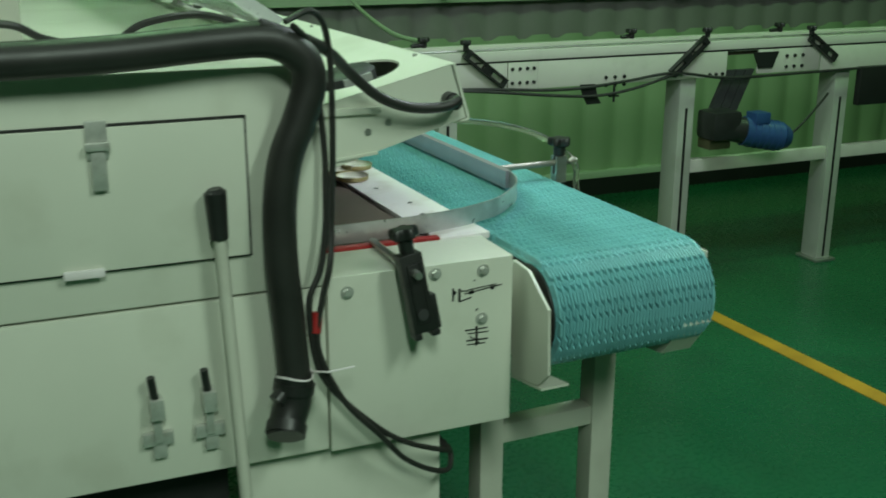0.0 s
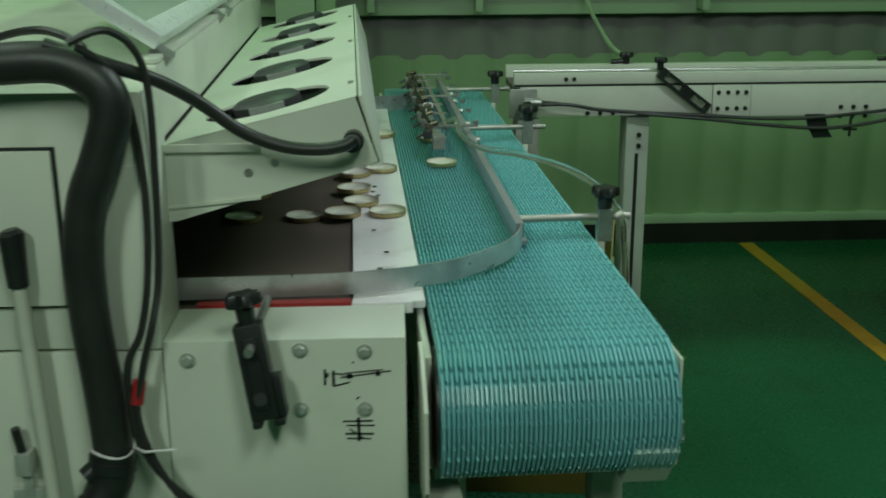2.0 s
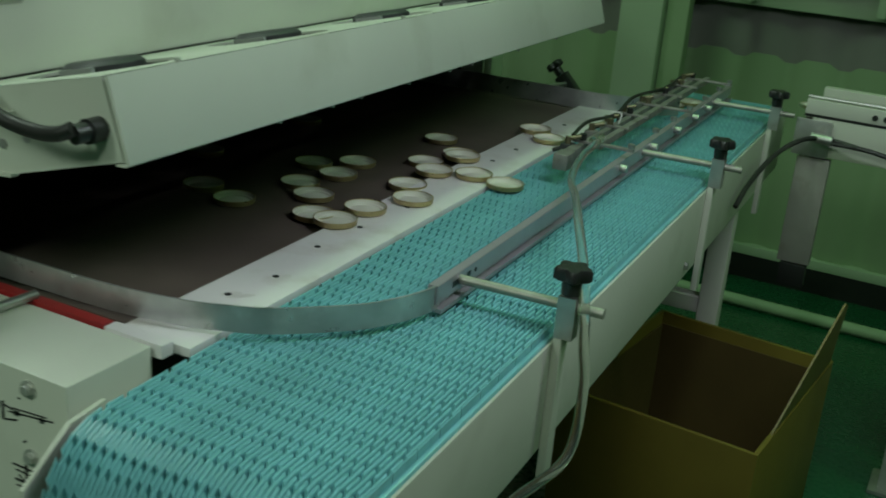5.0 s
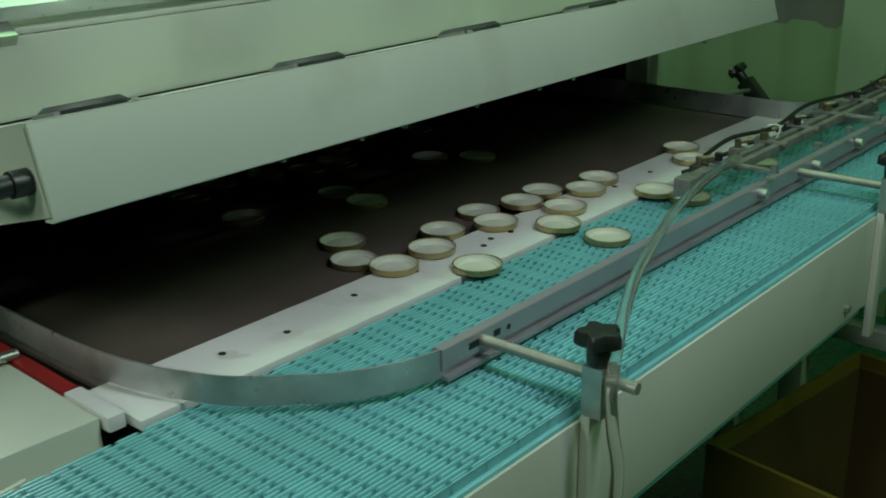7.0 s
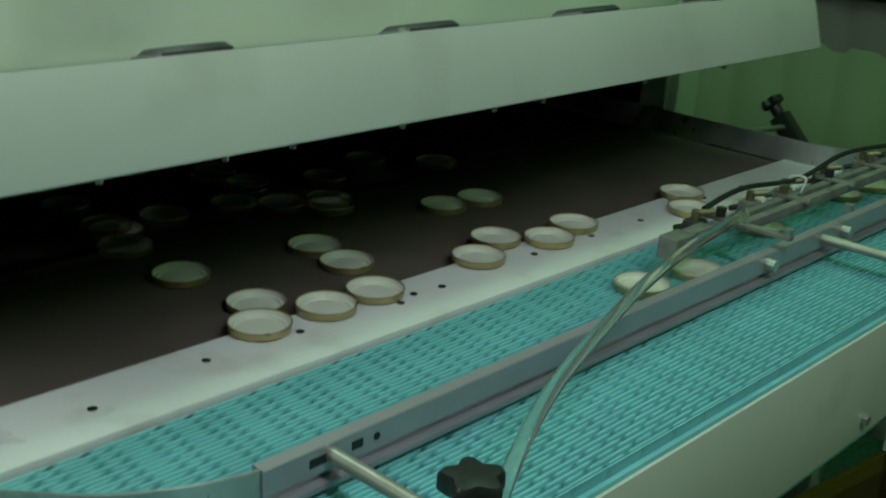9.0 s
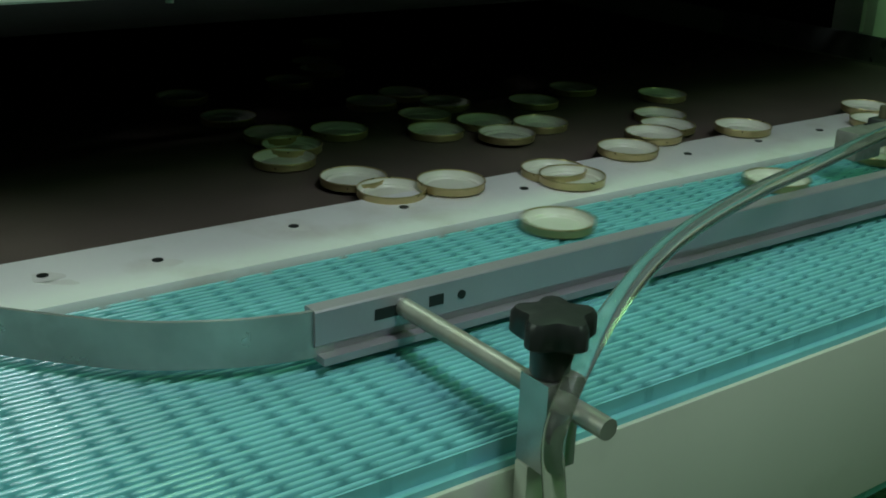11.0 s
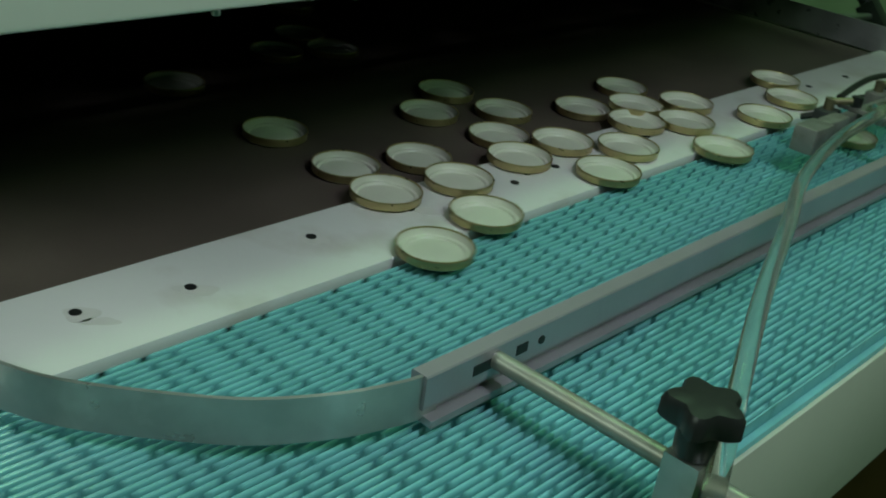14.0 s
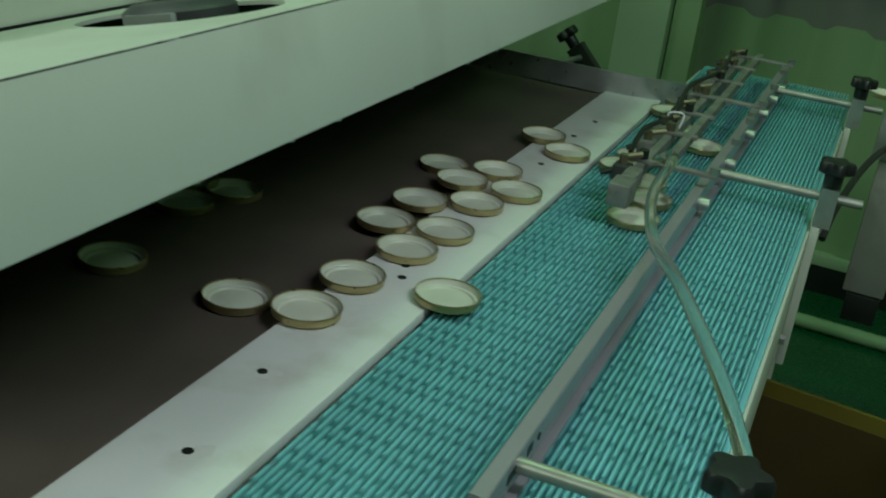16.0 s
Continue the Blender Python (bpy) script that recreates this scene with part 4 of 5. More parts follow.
def far_clip(x0, z0, x1, z1):
    """A black slotted clip leaning on the front beam of the far conveyor."""
    way = Vector((x1 - x0, 0, z1 - z0))
    turn = Matrix.Translation(((x0 + x1) / 2, FY - 0.014, (z0 + z1) / 2)) @ Matrix.Rotation(-math.atan2(z1 - z0, x1 - x0), 4, "Y")
    n = way.length / 2
    bm = bmesh.new()
    for r in ((-n, n, -0.010, 0.012, -0.018, -0.010), (-n, n, -0.010, 0.012, 0.010, 0.018), (-n, -n + 0.02, -0.010, 0.012, -0.0098, 0.0098), (n - 0.012, n, -0.010, 0.012, -0.0098, 0.0098), (-0.01, 0.03, -0.008, 0.010, -0.0098, 0.0098)):
        box(bm, *r, turn=turn)
    clip = part("rail_clip", bm, BLACK, far, "black slotted rail clip")
    part("knob", made(lambda bm: star_knob(bm, (x0, FY - 0.014, z0 + 0.006), 0.018)), BLACK, clip)


far_clip(0.848, 0.980, 1.003, 0.862)
far_clip(1.865, 0.988, 1.715, 0.862)
far_clip(2.372, 0.978, 2.505, 0.885)
for kx in (0.80, 1.70, 2.44):
    part("knob", made(lambda bm: (star_knob(bm, (kx, FY + 0.26, 0.970), 0.021), rod(bm, (kx - 0.05, FY + 0.26, 0.976), (kx + 0.01, FY + 0.26, 0.982), 0.008, n=10))), BLACK, far)
part("guide_rod", rods(((FX0, FY + 0.01, 0.983), (5.0, FY + 0.01, 0.983), 0.004), n=8), STEEL, far)

# things by the wall
wall_hose = thing("wall_hose", "thin grey hose hanging down from the wall beam", "hose")
part("hose", hose([(0.83, 3.31, 1.33), (0.835, 3.33, 1.17), (0.85, 3.2, 1.06), (0.83, 2.7, 0.985), (0.80, 2.28, 0.990)], 0.009, 8), WALL_LIGHT, wall_hose)
floor_pipe = thing("floor_pipe", "pale pipe lying along the wall near the floor", "pipe")
part("pipe", rods(((-1.0, 3.10, 0.022), (1.05, 3.07, 0.022), 0.022)), WALL_LIGHT, floor_pipe)

# ---- yellow crate beside the conveyor ----
crate = thing("crate", "open yellow plastic crate with brown lining under the conveyor", "crate", pose(0.562, 1.17, 0, 0, 0, -5.2))
CX0, CX1, CY2, CY3, CZ = -0.42, 0.0, 0.0, 0.55, 0.45
for row in ((CX0, CX1, CY2, CY2 + 0.01, 0, CZ), (CX0, CX1, CY3 - 0.01, CY3, 0, CZ), (CX0, CX0 + 0.01, CY2 + 0.01, CY3 - 0.01, 0, CZ), (CX1 - 0.01, CX1, CY2 + 0.01, CY3 - 0.01, 0, CZ)):
    part("wall", boxes(row, bevel=0.002), CARTON, crate)
part("bottom", boxes((CX0 + 0.01, CX1 - 0.01, CY2 + 0.01, CY3 - 0.01, 0, 0.01)), CARTON, crate)
for row in ((CX0 + 0.011, CX1 - 0.011, CY2 + 0.011, CY2 + 0.014, 0.012, CZ - 0.03), (CX0 + 0.011, CX1 - 0.011, CY3 - 0.014, CY3 - 0.011, 0.012, CZ - 0.03), (CX0 + 0.011, CX0 + 0.014, CY2 + 0.015, CY3 - 0.015, 0.012, CZ - 0.03), (CX0 + 0.015, CX1 - 0.012, CY2 + 0.015, CY3 - 0.015, 0.0115, 0.03)):
    part("lining", boxes(row), CARTON_IN, crate, "brown inner lining")
part("flap", made(lambda bm: prism_x(bm, [(CY2 + 0.10, CZ), (CY3 - 0.02, CZ), (CY3 - 0.16, CZ + 0.20), (CY3 - 0.20, CZ + 0.215)], -0.002, 0.002)), CARTON, crate, "yellow raised side flap", pose(CX1 - 0.005, 0, CZ) @ pose(0, 0, 0, 0, 10, 0) @ pose(0, 0, -CZ))

# ---- lids, in tracks of seconds, x, y ----
# seconds, x and y of each lid on its way over the belts
LID_TRACKS = [
    [(0, 0.013, 0.71), (0.36, 0.06, 0.693), (1, 0.115, 0.914), (1.5, 0.134, 1.085), (2, 0.123, 1.339), (2.5, 0.114, 1.613), (3, 0.107, 1.831), (3.5, 0.097, 2.039), (4, 0.401, 2.135), (4.5, 0.638, 2.135), (5, 0.875, 2.135), (5.5, 1.112, 2.135), (6, 1.349, 2.135), (6.5, 1.586, 2.135), (7, 1.823, 2.135), (7.5, 2.06, 2.135), (8, 2.297, 2.135), (8.5, 2.534, 2.135), (9, 2.77, 2.135), (9.5, 3.007, 2.135), (10, 3.244, 2.135), (10.5, 3.481, 2.135), (11, 3.718, 2.135), (11.5, 3.955, 2.135), (12, 4.192, 2.135), (12.5, 4.429, 2.135), (13, 4.666, 2.135), (13.5, 4.902, 2.135), (14, 5.139, 2.135), (14.5, 5.376, 2.135), (15, 5.613, 2.135), (15.5, 5.85, 2.135), (16, 6.087, 2.135)],
    [(0, -0.029, 0.612), (1, -0.026, 0.612), (1.5, -0.006, 0.625), (2, 0.015, 0.626), (2.5, 0.072, 0.772), (3, 0.114, 1.009), (3.5, 0.108, 1.276), (4, 0.076, 1.547), (4.5, 0.089, 1.722), (5, 0.08, 1.962), (5.5, 0.071, 2.202), (6, 0.382, 2.135), (6.5, 0.619, 2.135), (7, 0.856, 2.135), (7.5, 1.093, 2.135), (8, 1.329, 2.135), (8.5, 1.566, 2.135), (9, 1.803, 2.135), (9.5, 2.04, 2.135), (10, 2.277, 2.135), (10.5, 2.514, 2.135), (11, 2.751, 2.135), (11.5, 2.988, 2.135), (12, 3.225, 2.135), (12.5, 3.462, 2.135), (13, 3.698, 2.135), (13.5, 3.935, 2.135), (14, 4.172, 2.135), (14.5, 4.409, 2.135), (15, 4.646, 2.135), (15.5, 4.883, 2.135), (16, 5.12, 2.135)],
    [(0, -0.04, 0.685), (1, -0.036, 0.716), (1.5, -0.031, 0.706), (2, -0.036, 0.705), (2.5, -0.04, 0.696), (3, -0.033, 0.681), (3.5, -0.036, 0.709), (4, -0.036, 0.695), (4.5, -0.045, 0.708), (7, 0.052, 0.694), (7.5, 0.103, 0.904), (8, 0.095, 1.149), (8.5, 0.093, 1.388), (9, 0.078, 1.646), (9.5, 0.071, 1.873), (10, 0.062, 2.112), (10.5, 0.369, 2.135), (11, 0.606, 2.135), (11.5, 0.843, 2.135), (12, 1.08, 2.135), (12.5, 1.317, 2.135), (13, 1.554, 2.135), (13.5, 1.791, 2.135), (14, 2.028, 2.135), (14.5, 2.265, 2.135), (15, 2.502, 2.135), (15.5, 2.738, 2.135), (16, 2.975, 2.135)],
    [(0, -0.153, 0.667), (1, -0.091, 0.655), (1.5, -0.075, 0.648), (2, -0.067, 0.624), (2.5, -0.053, 0.616), (3, -0.043, 0.619), (3.5, -0.01, 0.635), (4, 0.026, 0.642), (4.5, 0.068, 0.781), (5, 0.066, 1.0), (5.5, 0.056, 1.24), (6, 0.047, 1.48), (6.5, 0.038, 1.72), (7, 0.03, 1.989), (7.5, 0.02, 2.199), (8, 0.332, 2.135), (8.5, 0.569, 2.135), (9, 0.806, 2.135), (9.5, 1.043, 2.135), (10, 1.28, 2.135), (10.5, 1.517, 2.135), (11, 1.754, 2.135), (11.5, 1.991, 2.135), (12, 2.228, 2.135), (12.5, 2.464, 2.135), (13, 2.701, 2.135), (13.5, 2.938, 2.135), (14, 3.175, 2.135), (14.5, 3.412, 2.135), (15, 3.649, 2.135), (15.5, 3.886, 2.135), (16, 4.123, 2.135)],
    [(0, -0.243, 0.668), (1.5, -0.15, 0.646), (2, -0.139, 0.635), (2.5, -0.125, 0.634), (3, -0.118, 0.632), (3.5, -0.083, 0.641), (4, -0.054, 0.629), (4.5, -0.048, 0.625), (7, -0.035, 0.62), (7.5, -0.001, 0.627), (8, 0.03, 0.638), (8.5, 0.083, 0.786), (9, 0.128, 1.049), (9.5, 0.128, 1.274), (10, 0.112, 1.533), (10.5, 0.103, 1.773), (11, 0.094, 2.013), (11.5, 0.085, 2.253), (12, 0.397, 2.135), (12.5, 0.634, 2.135), (13, 0.871, 2.135), (13.5, 1.108, 2.135), (14, 1.345, 2.135), (14.5, 1.582, 2.135), (15, 1.819, 2.135), (15.5, 2.056, 2.135), (16, 2.292, 2.135)],
    [(0, -0.188, 0.83), (1.5, -0.096, 0.802), (2, -0.053, 0.81), (2.23, 0.053, 0.807), (2.5, 0.104, 0.849), (3, 0.142, 1.09), (3.5, 0.135, 1.361), (4, 0.102, 1.633), (4.5, 0.116, 1.802), (5, 0.107, 2.042), (5.5, 0.411, 2.135), (6, 0.648, 2.135), (6.5, 0.884, 2.135), (7, 1.121, 2.135), (7.5, 1.358, 2.135), (8, 1.595, 2.135), (8.5, 1.832, 2.135), (9, 2.069, 2.135), (9.5, 2.306, 2.135), (10, 2.543, 2.135), (10.5, 2.78, 2.135), (11, 3.017, 2.135), (11.5, 3.253, 2.135), (12, 3.49, 2.135), (12.5, 3.727, 2.135), (13, 3.964, 2.135), (13.5, 4.201, 2.135), (14, 4.438, 2.135), (14.5, 4.675, 2.135), (15, 4.912, 2.135), (15.5, 5.149, 2.135), (16, 5.386, 2.135)],
    [(0, -0.125, 1.006), (2, -0.0, 0.987), (2.5, -0.004, 0.999), (3, 0.0, 0.993), (3.5, -0.003, 1.013), (4, -0.004, 1.005), (4.5, 0.001, 1.009), (7, -0.012, 0.98), (7.5, 0.011, 0.976), (8, 0.026, 1.032), (8.5, 0.06, 1.195), (9, 0.044, 1.448), (9.5, 0.04, 1.677), (10, 0.031, 1.917), (10.5, 0.022, 2.156), (11, 0.332, 2.135), (11.5, 0.569, 2.135), (12, 0.806, 2.135), (12.5, 1.043, 2.135), (13, 1.28, 2.135), (13.5, 1.517, 2.135), (14, 1.754, 2.135), (14.5, 1.991, 2.135), (15, 2.228, 2.135), (15.5, 2.464, 2.135), (16, 2.701, 2.135)],
    [(0, -0.179, 0.966), (2, -0.055, 0.947), (2.5, -0.074, 0.987), (3, -0.063, 0.968), (3.5, -0.063, 0.972), (4, -0.067, 0.986), (4.5, -0.065, 0.981), (7, -0.081, 0.957), (7.5, -0.054, 0.942), (8, -0.052, 0.939), (8.5, -0.053, 0.94), (9, -0.048, 0.941), (9.5, -0.053, 0.948), (10, -0.053, 0.955), (12.5, -0.032, 0.952), (13, 0.005, 0.955), (13.5, 0.03, 0.959), (14, 0.054, 1.061), (14.5, 0.061, 1.257), (15, 0.059, 1.481), (15.5, 0.053, 1.693), (16, 0.052, 1.884)],
    [(0, -0.374, 0.654), (2, -0.251, 0.635), (2.5, -0.223, 0.638), (3, -0.188, 0.635), (3.5, -0.155, 0.647), (4, -0.132, 0.647), (4.5, -0.125, 0.646), (6.18, 0.038, 0.631), (6.48, 0.079, 0.693), (7, 0.112, 0.918), (7.5, 0.105, 1.155), (8, 0.094, 1.41), (8.5, 0.093, 1.648), (9, 0.077, 1.914), (9.5, 0.069, 2.125), (10, 0.377, 2.135), (10.5, 0.614, 2.135), (11, 0.85, 2.135), (11.5, 1.087, 2.135), (12, 1.324, 2.135), (12.5, 1.561, 2.135), (13, 1.798, 2.135), (13.5, 2.035, 2.135), (14, 2.272, 2.135), (14.5, 2.509, 2.135), (15, 2.746, 2.135), (15.5, 2.983, 2.135), (16, 3.219, 2.135)],
    [(0, -0.368, 0.838), (3, -0.178, 0.805), (3.5, -0.14, 0.822), (4, -0.115, 0.833), (4.5, -0.066, 0.818), (5.48, 0.04, 0.797), (5.73, 0.071, 0.844), (5.98, 0.093, 0.943), (6.48, 0.098, 1.182), (6.98, 0.092, 1.415), (7.48, 0.085, 1.662), (7.98, 0.068, 1.949), (8.48, 0.37, 2.135), (8.98, 0.607, 2.135), (9.48, 0.844, 2.135), (9.98, 1.081, 2.135), (10.48, 1.318, 2.135), (10.98, 1.555, 2.135), (11.48, 1.792, 2.135), (11.98, 2.029, 2.135), (12.48, 2.266, 2.135), (12.98, 2.503, 2.135), (13.48, 2.739, 2.135), (13.98, 2.976, 2.135), (14.48, 3.213, 2.135), (14.98, 3.45, 2.135), (15.48, 3.687, 2.135), (16, 3.924, 2.135)],
    [(0, -0.262, 1.102), (3, -0.07, 1.068), (3.5, -0.068, 1.092), (4, -0.071, 1.092), (4.5, -0.078, 1.108), (7, -0.044, 1.081), (7.5, -0.048, 1.077), (8, -0.045, 1.066), (8.5, -0.043, 1.069), (9, -0.043, 1.071), (9.5, -0.044, 1.08), (10, -0.047, 1.078), (10.51, 0.034, 1.072), (10.76, 0.065, 1.118), (11.01, 0.088, 1.217), (11.51, 0.088, 1.457), (12.01, 0.079, 1.696), (12.51, 0.07, 1.936), (13.01, 0.37, 2.135), (13.51, 0.607, 2.135), (14.01, 0.844, 2.135), (14.51, 1.081, 2.135), (15.01, 1.318, 2.135), (15.51, 1.555, 2.135), (16, 1.788, 2.135)],
    [(0, -0.56, 0.634), (3.5, -0.34, 0.612), (4, -0.305, 0.622), (4.5, -0.274, 0.626), (7, -0.109, 0.614), (7.5, -0.071, 0.607), (8, -0.039, 0.605), (8.5, -0.039, 0.604), (9, -0.038, 0.604), (9.5, -0.039, 0.608), (10, -0.035, 0.609), (10.54, 0.044, 0.607), (10.79, 0.075, 0.653), (11.04, 0.097, 0.752), (11.54, 0.106, 0.992), (12.04, 0.097, 1.231), (12.54, 0.088, 1.471), (13.04, 0.079, 1.711), (13.54, 0.069, 1.951), (14.04, 0.37, 2.135), (14.54, 0.607, 2.135), (15.04, 0.844, 2.135), (15.54, 1.081, 2.135), (16, 1.3, 2.135)],
    [(0, -0.482, 0.74), (3.5, -0.259, 0.721), (4, -0.214, 0.718), (4.5, -0.188, 0.729), (7, -0.042, 0.703), (7.5, -0.039, 0.694), (8, -0.038, 0.696), (8.5, -0.034, 0.688), (9, -0.037, 0.691), (9.5, -0.04, 0.697), (10, -0.041, 0.702), (12.5, -0.03, 0.714), (13, -0.03, 0.718), (13.5, -0.027, 0.716), (14, -0.027, 0.715), (14.5, -0.006, 0.714), (15, 0.025, 0.735), (15.5, 0.112, 0.848), (16, 0.146, 1.131)],
    [(0, -0.408, 0.897), (3.5, -0.185, 0.879), (4, -0.158, 0.876), (4.5, -0.112, 0.891), (6.13, 0.039, 0.869), (6.38, 0.069, 0.916), (6.63, 0.092, 1.015), (7.13, 0.104, 1.227), (7.63, 0.09, 1.505), (8.13, 0.065, 1.786), (8.63, 0.078, 2.005), (9.13, 0.37, 2.135), (9.63, 0.607, 2.135), (10.13, 0.844, 2.135), (10.63, 1.081, 2.135), (11.13, 1.318, 2.135), (11.63, 1.555, 2.135), (12.13, 1.792, 2.135), (12.63, 2.029, 2.135), (13.13, 2.266, 2.135), (13.63, 2.503, 2.135), (14.13, 2.739, 2.135), (14.63, 2.976, 2.135), (15.13, 3.213, 2.135), (15.63, 3.45, 2.135), (16, 3.625, 2.135)],
    [(0, -0.423, 1.15), (3.5, -0.2, 1.131), (4, -0.163, 1.123), (4.5, -0.135, 1.142), (7, 0.049, 1.148), (7.1, 0.053, 1.133), (7.35, 0.075, 1.183), (7.6, 0.088, 1.298), (8.1, 0.074, 1.571), (8.6, 0.083, 1.795), (9.1, 0.066, 2.017), (9.6, 0.37, 2.135), (10.1, 0.607, 2.135), (10.6, 0.844, 2.135), (11.1, 1.081, 2.135), (11.6, 1.318, 2.135), (12.1, 1.555, 2.135), (12.6, 1.792, 2.135), (13.1, 2.029, 2.135), (13.6, 2.266, 2.135), (14.1, 2.503, 2.135), (14.6, 2.739, 2.135), (15.1, 2.976, 2.135), (15.6, 3.213, 2.135), (16, 3.403, 2.135)],
    [(0, -0.498, 0.868), (4, -0.259, 0.856), (4.5, -0.228, 0.86), (7, -0.047, 0.851), (7.5, -0.0, 0.843), (7.79, 0.037, 0.886), (8, 0.072, 0.882), (8.5, 0.108, 1.13), (9, 0.094, 1.38), (9.5, 0.087, 1.618), (10, 0.078, 1.858), (10.5, 0.069, 2.098), (11, 0.376, 2.135), (11.5, 0.613, 2.135), (12, 0.849, 2.135), (12.5, 1.086, 2.135), (13, 1.323, 2.135), (13.5, 1.56, 2.135), (14, 1.797, 2.135), (14.5, 2.034, 2.135), (15, 2.271, 2.135), (15.5, 2.508, 2.135), (16, 2.745, 2.135)],
    [(0, -0.533, 0.959), (4, -0.297, 0.948), (4.5, -0.261, 0.954), (7.15, 0.045, 0.905), (7.4, 0.072, 0.96), (7.65, 0.091, 1.073), (8.15, 0.081, 1.333), (8.65, 0.088, 1.563), (9.15, 0.085, 1.815), (9.65, 0.066, 2.032), (10.15, 0.37, 2.135), (10.65, 0.607, 2.135), (11.15, 0.844, 2.135), (11.65, 1.081, 2.135), (12.15, 1.318, 2.135), (12.65, 1.555, 2.135), (13.15, 1.792, 2.135), (13.65, 2.029, 2.135), (14.15, 2.266, 2.135), (14.65, 2.503, 2.135), (15.15, 2.739, 2.135), (15.65, 2.976, 2.135), (16, 3.142, 2.135)],
    [(0, -0.557, 0.795), (4, -0.266, 0.762), (4.5, -0.242, 0.77), (7, -0.088, 0.776), (7.5, -0.052, 0.771), (8, -0.039, 0.764), (8.5, -0.043, 0.763), (9, -0.04, 0.764), (9.5, -0.043, 0.774), (10, -0.022, 0.776), (10.26, 0.04, 0.774), (10.51, 0.071, 0.821), (10.76, 0.094, 0.92), (11.26, 0.099, 1.159), (11.76, 0.09, 1.399), (12.26, 0.081, 1.639), (12.76, 0.072, 1.879), (13.26, 0.37, 2.135), (13.76, 0.607, 2.135), (14.26, 0.844, 2.135), (14.76, 1.081, 2.135), (15.26, 1.318, 2.135), (15.76, 1.555, 2.135), (16, 1.668, 2.135)],
    [(0, -0.505, 1.229), (4, -0.274, 1.223), (4.5, -0.23, 1.23), (7, -0.064, 1.147), (7.5, -0.064, 1.145), (8, -0.059, 1.14), (8.5, -0.061, 1.139), (9, -0.063, 1.145), (9.5, -0.066, 1.154), (10, -0.066, 1.155), (12.5, -0.061, 1.152), (13, -0.064, 1.156), (13.5, -0.065, 1.159), (14, -0.065, 1.159), (14.5, -0.066, 1.163), (15, -0.074, 1.165), (15.5, -0.067, 1.167), (16, -0.057, 1.159)],
    [(0, -0.624, 0.657), (4, -0.385, 0.641), (4.5, -0.358, 0.647), (7, -0.18, 0.657), (7.5, -0.138, 0.651), (8, -0.105, 0.644), (8.5, -0.108, 0.645), (9, -0.105, 0.645), (12.5, 0.039, 0.649), (13, 0.079, 0.813), (13.5, 0.108, 1.055), (14, 0.102, 1.275), (14.5, 0.091, 1.511), (15, 0.08, 1.772), (15.5, 0.067, 2.001), (16, 0.376, 2.135)],
    [(0, -0.589, 0.916), (4.5, -0.303, 0.892), (7, -0.118, 0.893), (7.5, -0.074, 0.874), (8, -0.008, 0.862), (8.5, 0.149, 0.905), (9, 0.141, 1.148), (9.5, 0.142, 1.371), (10, 0.126, 1.632), (10.5, 0.117, 1.872), (11, 0.108, 2.112), (11.5, 0.414, 2.135), (12, 0.651, 2.135), (12.5, 0.888, 2.135), (13, 1.124, 2.135), (13.5, 1.361, 2.135), (14, 1.598, 2.135), (14.5, 1.835, 2.135), (15, 2.072, 2.135), (15.5, 2.309, 2.135), (16, 2.546, 2.135)],
    [(0, -0.418, 1.065), (4.5, -0.129, 1.047), (7, -0.097, 1.032), (7.5, -0.083, 1.012), (8, -0.088, 1.013), (8.5, -0.084, 1.017), (9, -0.085, 1.011), (9.5, -0.075, 1.005), (10, -0.088, 1.021), (12.5, -0.082, 1.029), (13, -0.054, 1.029), (13.5, -0.05, 1.032), (14, -0.05, 1.035), (14.5, -0.042, 1.036), (15, -0.037, 1.018), (15.5, -0.031, 1.024), (16, -0.028, 1.021)],
    [(0, -0.768, 0.818), (7, -0.295, 0.817), (7.5, -0.25, 0.812), (8, -0.216, 0.806), (8.5, -0.186, 0.806), (9, -0.147, 0.808), (9.5, -0.122, 0.82), (10, -0.098, 0.834), (11.26, 0.039, 0.827), (11.51, 0.07, 0.873), (11.76, 0.093, 0.972), (12.26, 0.097, 1.212), (12.76, 0.088, 1.451), (13.26, 0.079, 1.691), (13.76, 0.07, 1.931), (14.26, 0.37, 2.135), (14.76, 0.607, 2.135), (15.26, 0.844, 2.135), (15.76, 1.081, 2.135), (16, 1.194, 2.135)],
    [(0, -0.836, 0.816), (7, -0.365, 0.816), (7.5, -0.319, 0.813), (8, -0.282, 0.807), (8.5, -0.255, 0.805), (9, -0.217, 0.81), (9.5, -0.193, 0.822), (10, -0.165, 0.828), (11.43, 0.039, 0.829), (11.68, 0.071, 0.872), (11.93, 0.096, 0.956), (12.43, 0.086, 1.201), (12.93, 0.088, 1.426), (13.43, 0.087, 1.626), (13.93, 0.075, 1.857), (14.43, 0.37, 2.135), (14.93, 0.607, 2.135), (15.28, 0.773, 2.135), (16, 1.104, 2.135)],
    [(0, -0.87, 1.078), (7, -0.404, 1.085), (7.5, -0.354, 1.074), (8, -0.321, 1.066), (8.5, -0.29, 1.071), (9, -0.247, 1.069), (10, -0.193, 1.093), (12.5, -0.031, 1.084), (13, -0.019, 1.091), (13.5, -0.019, 1.099), (14, -0.021, 1.095), (14.5, -0.01, 1.096), (15, -0.015, 1.106), (16, -0.005, 1.098)],
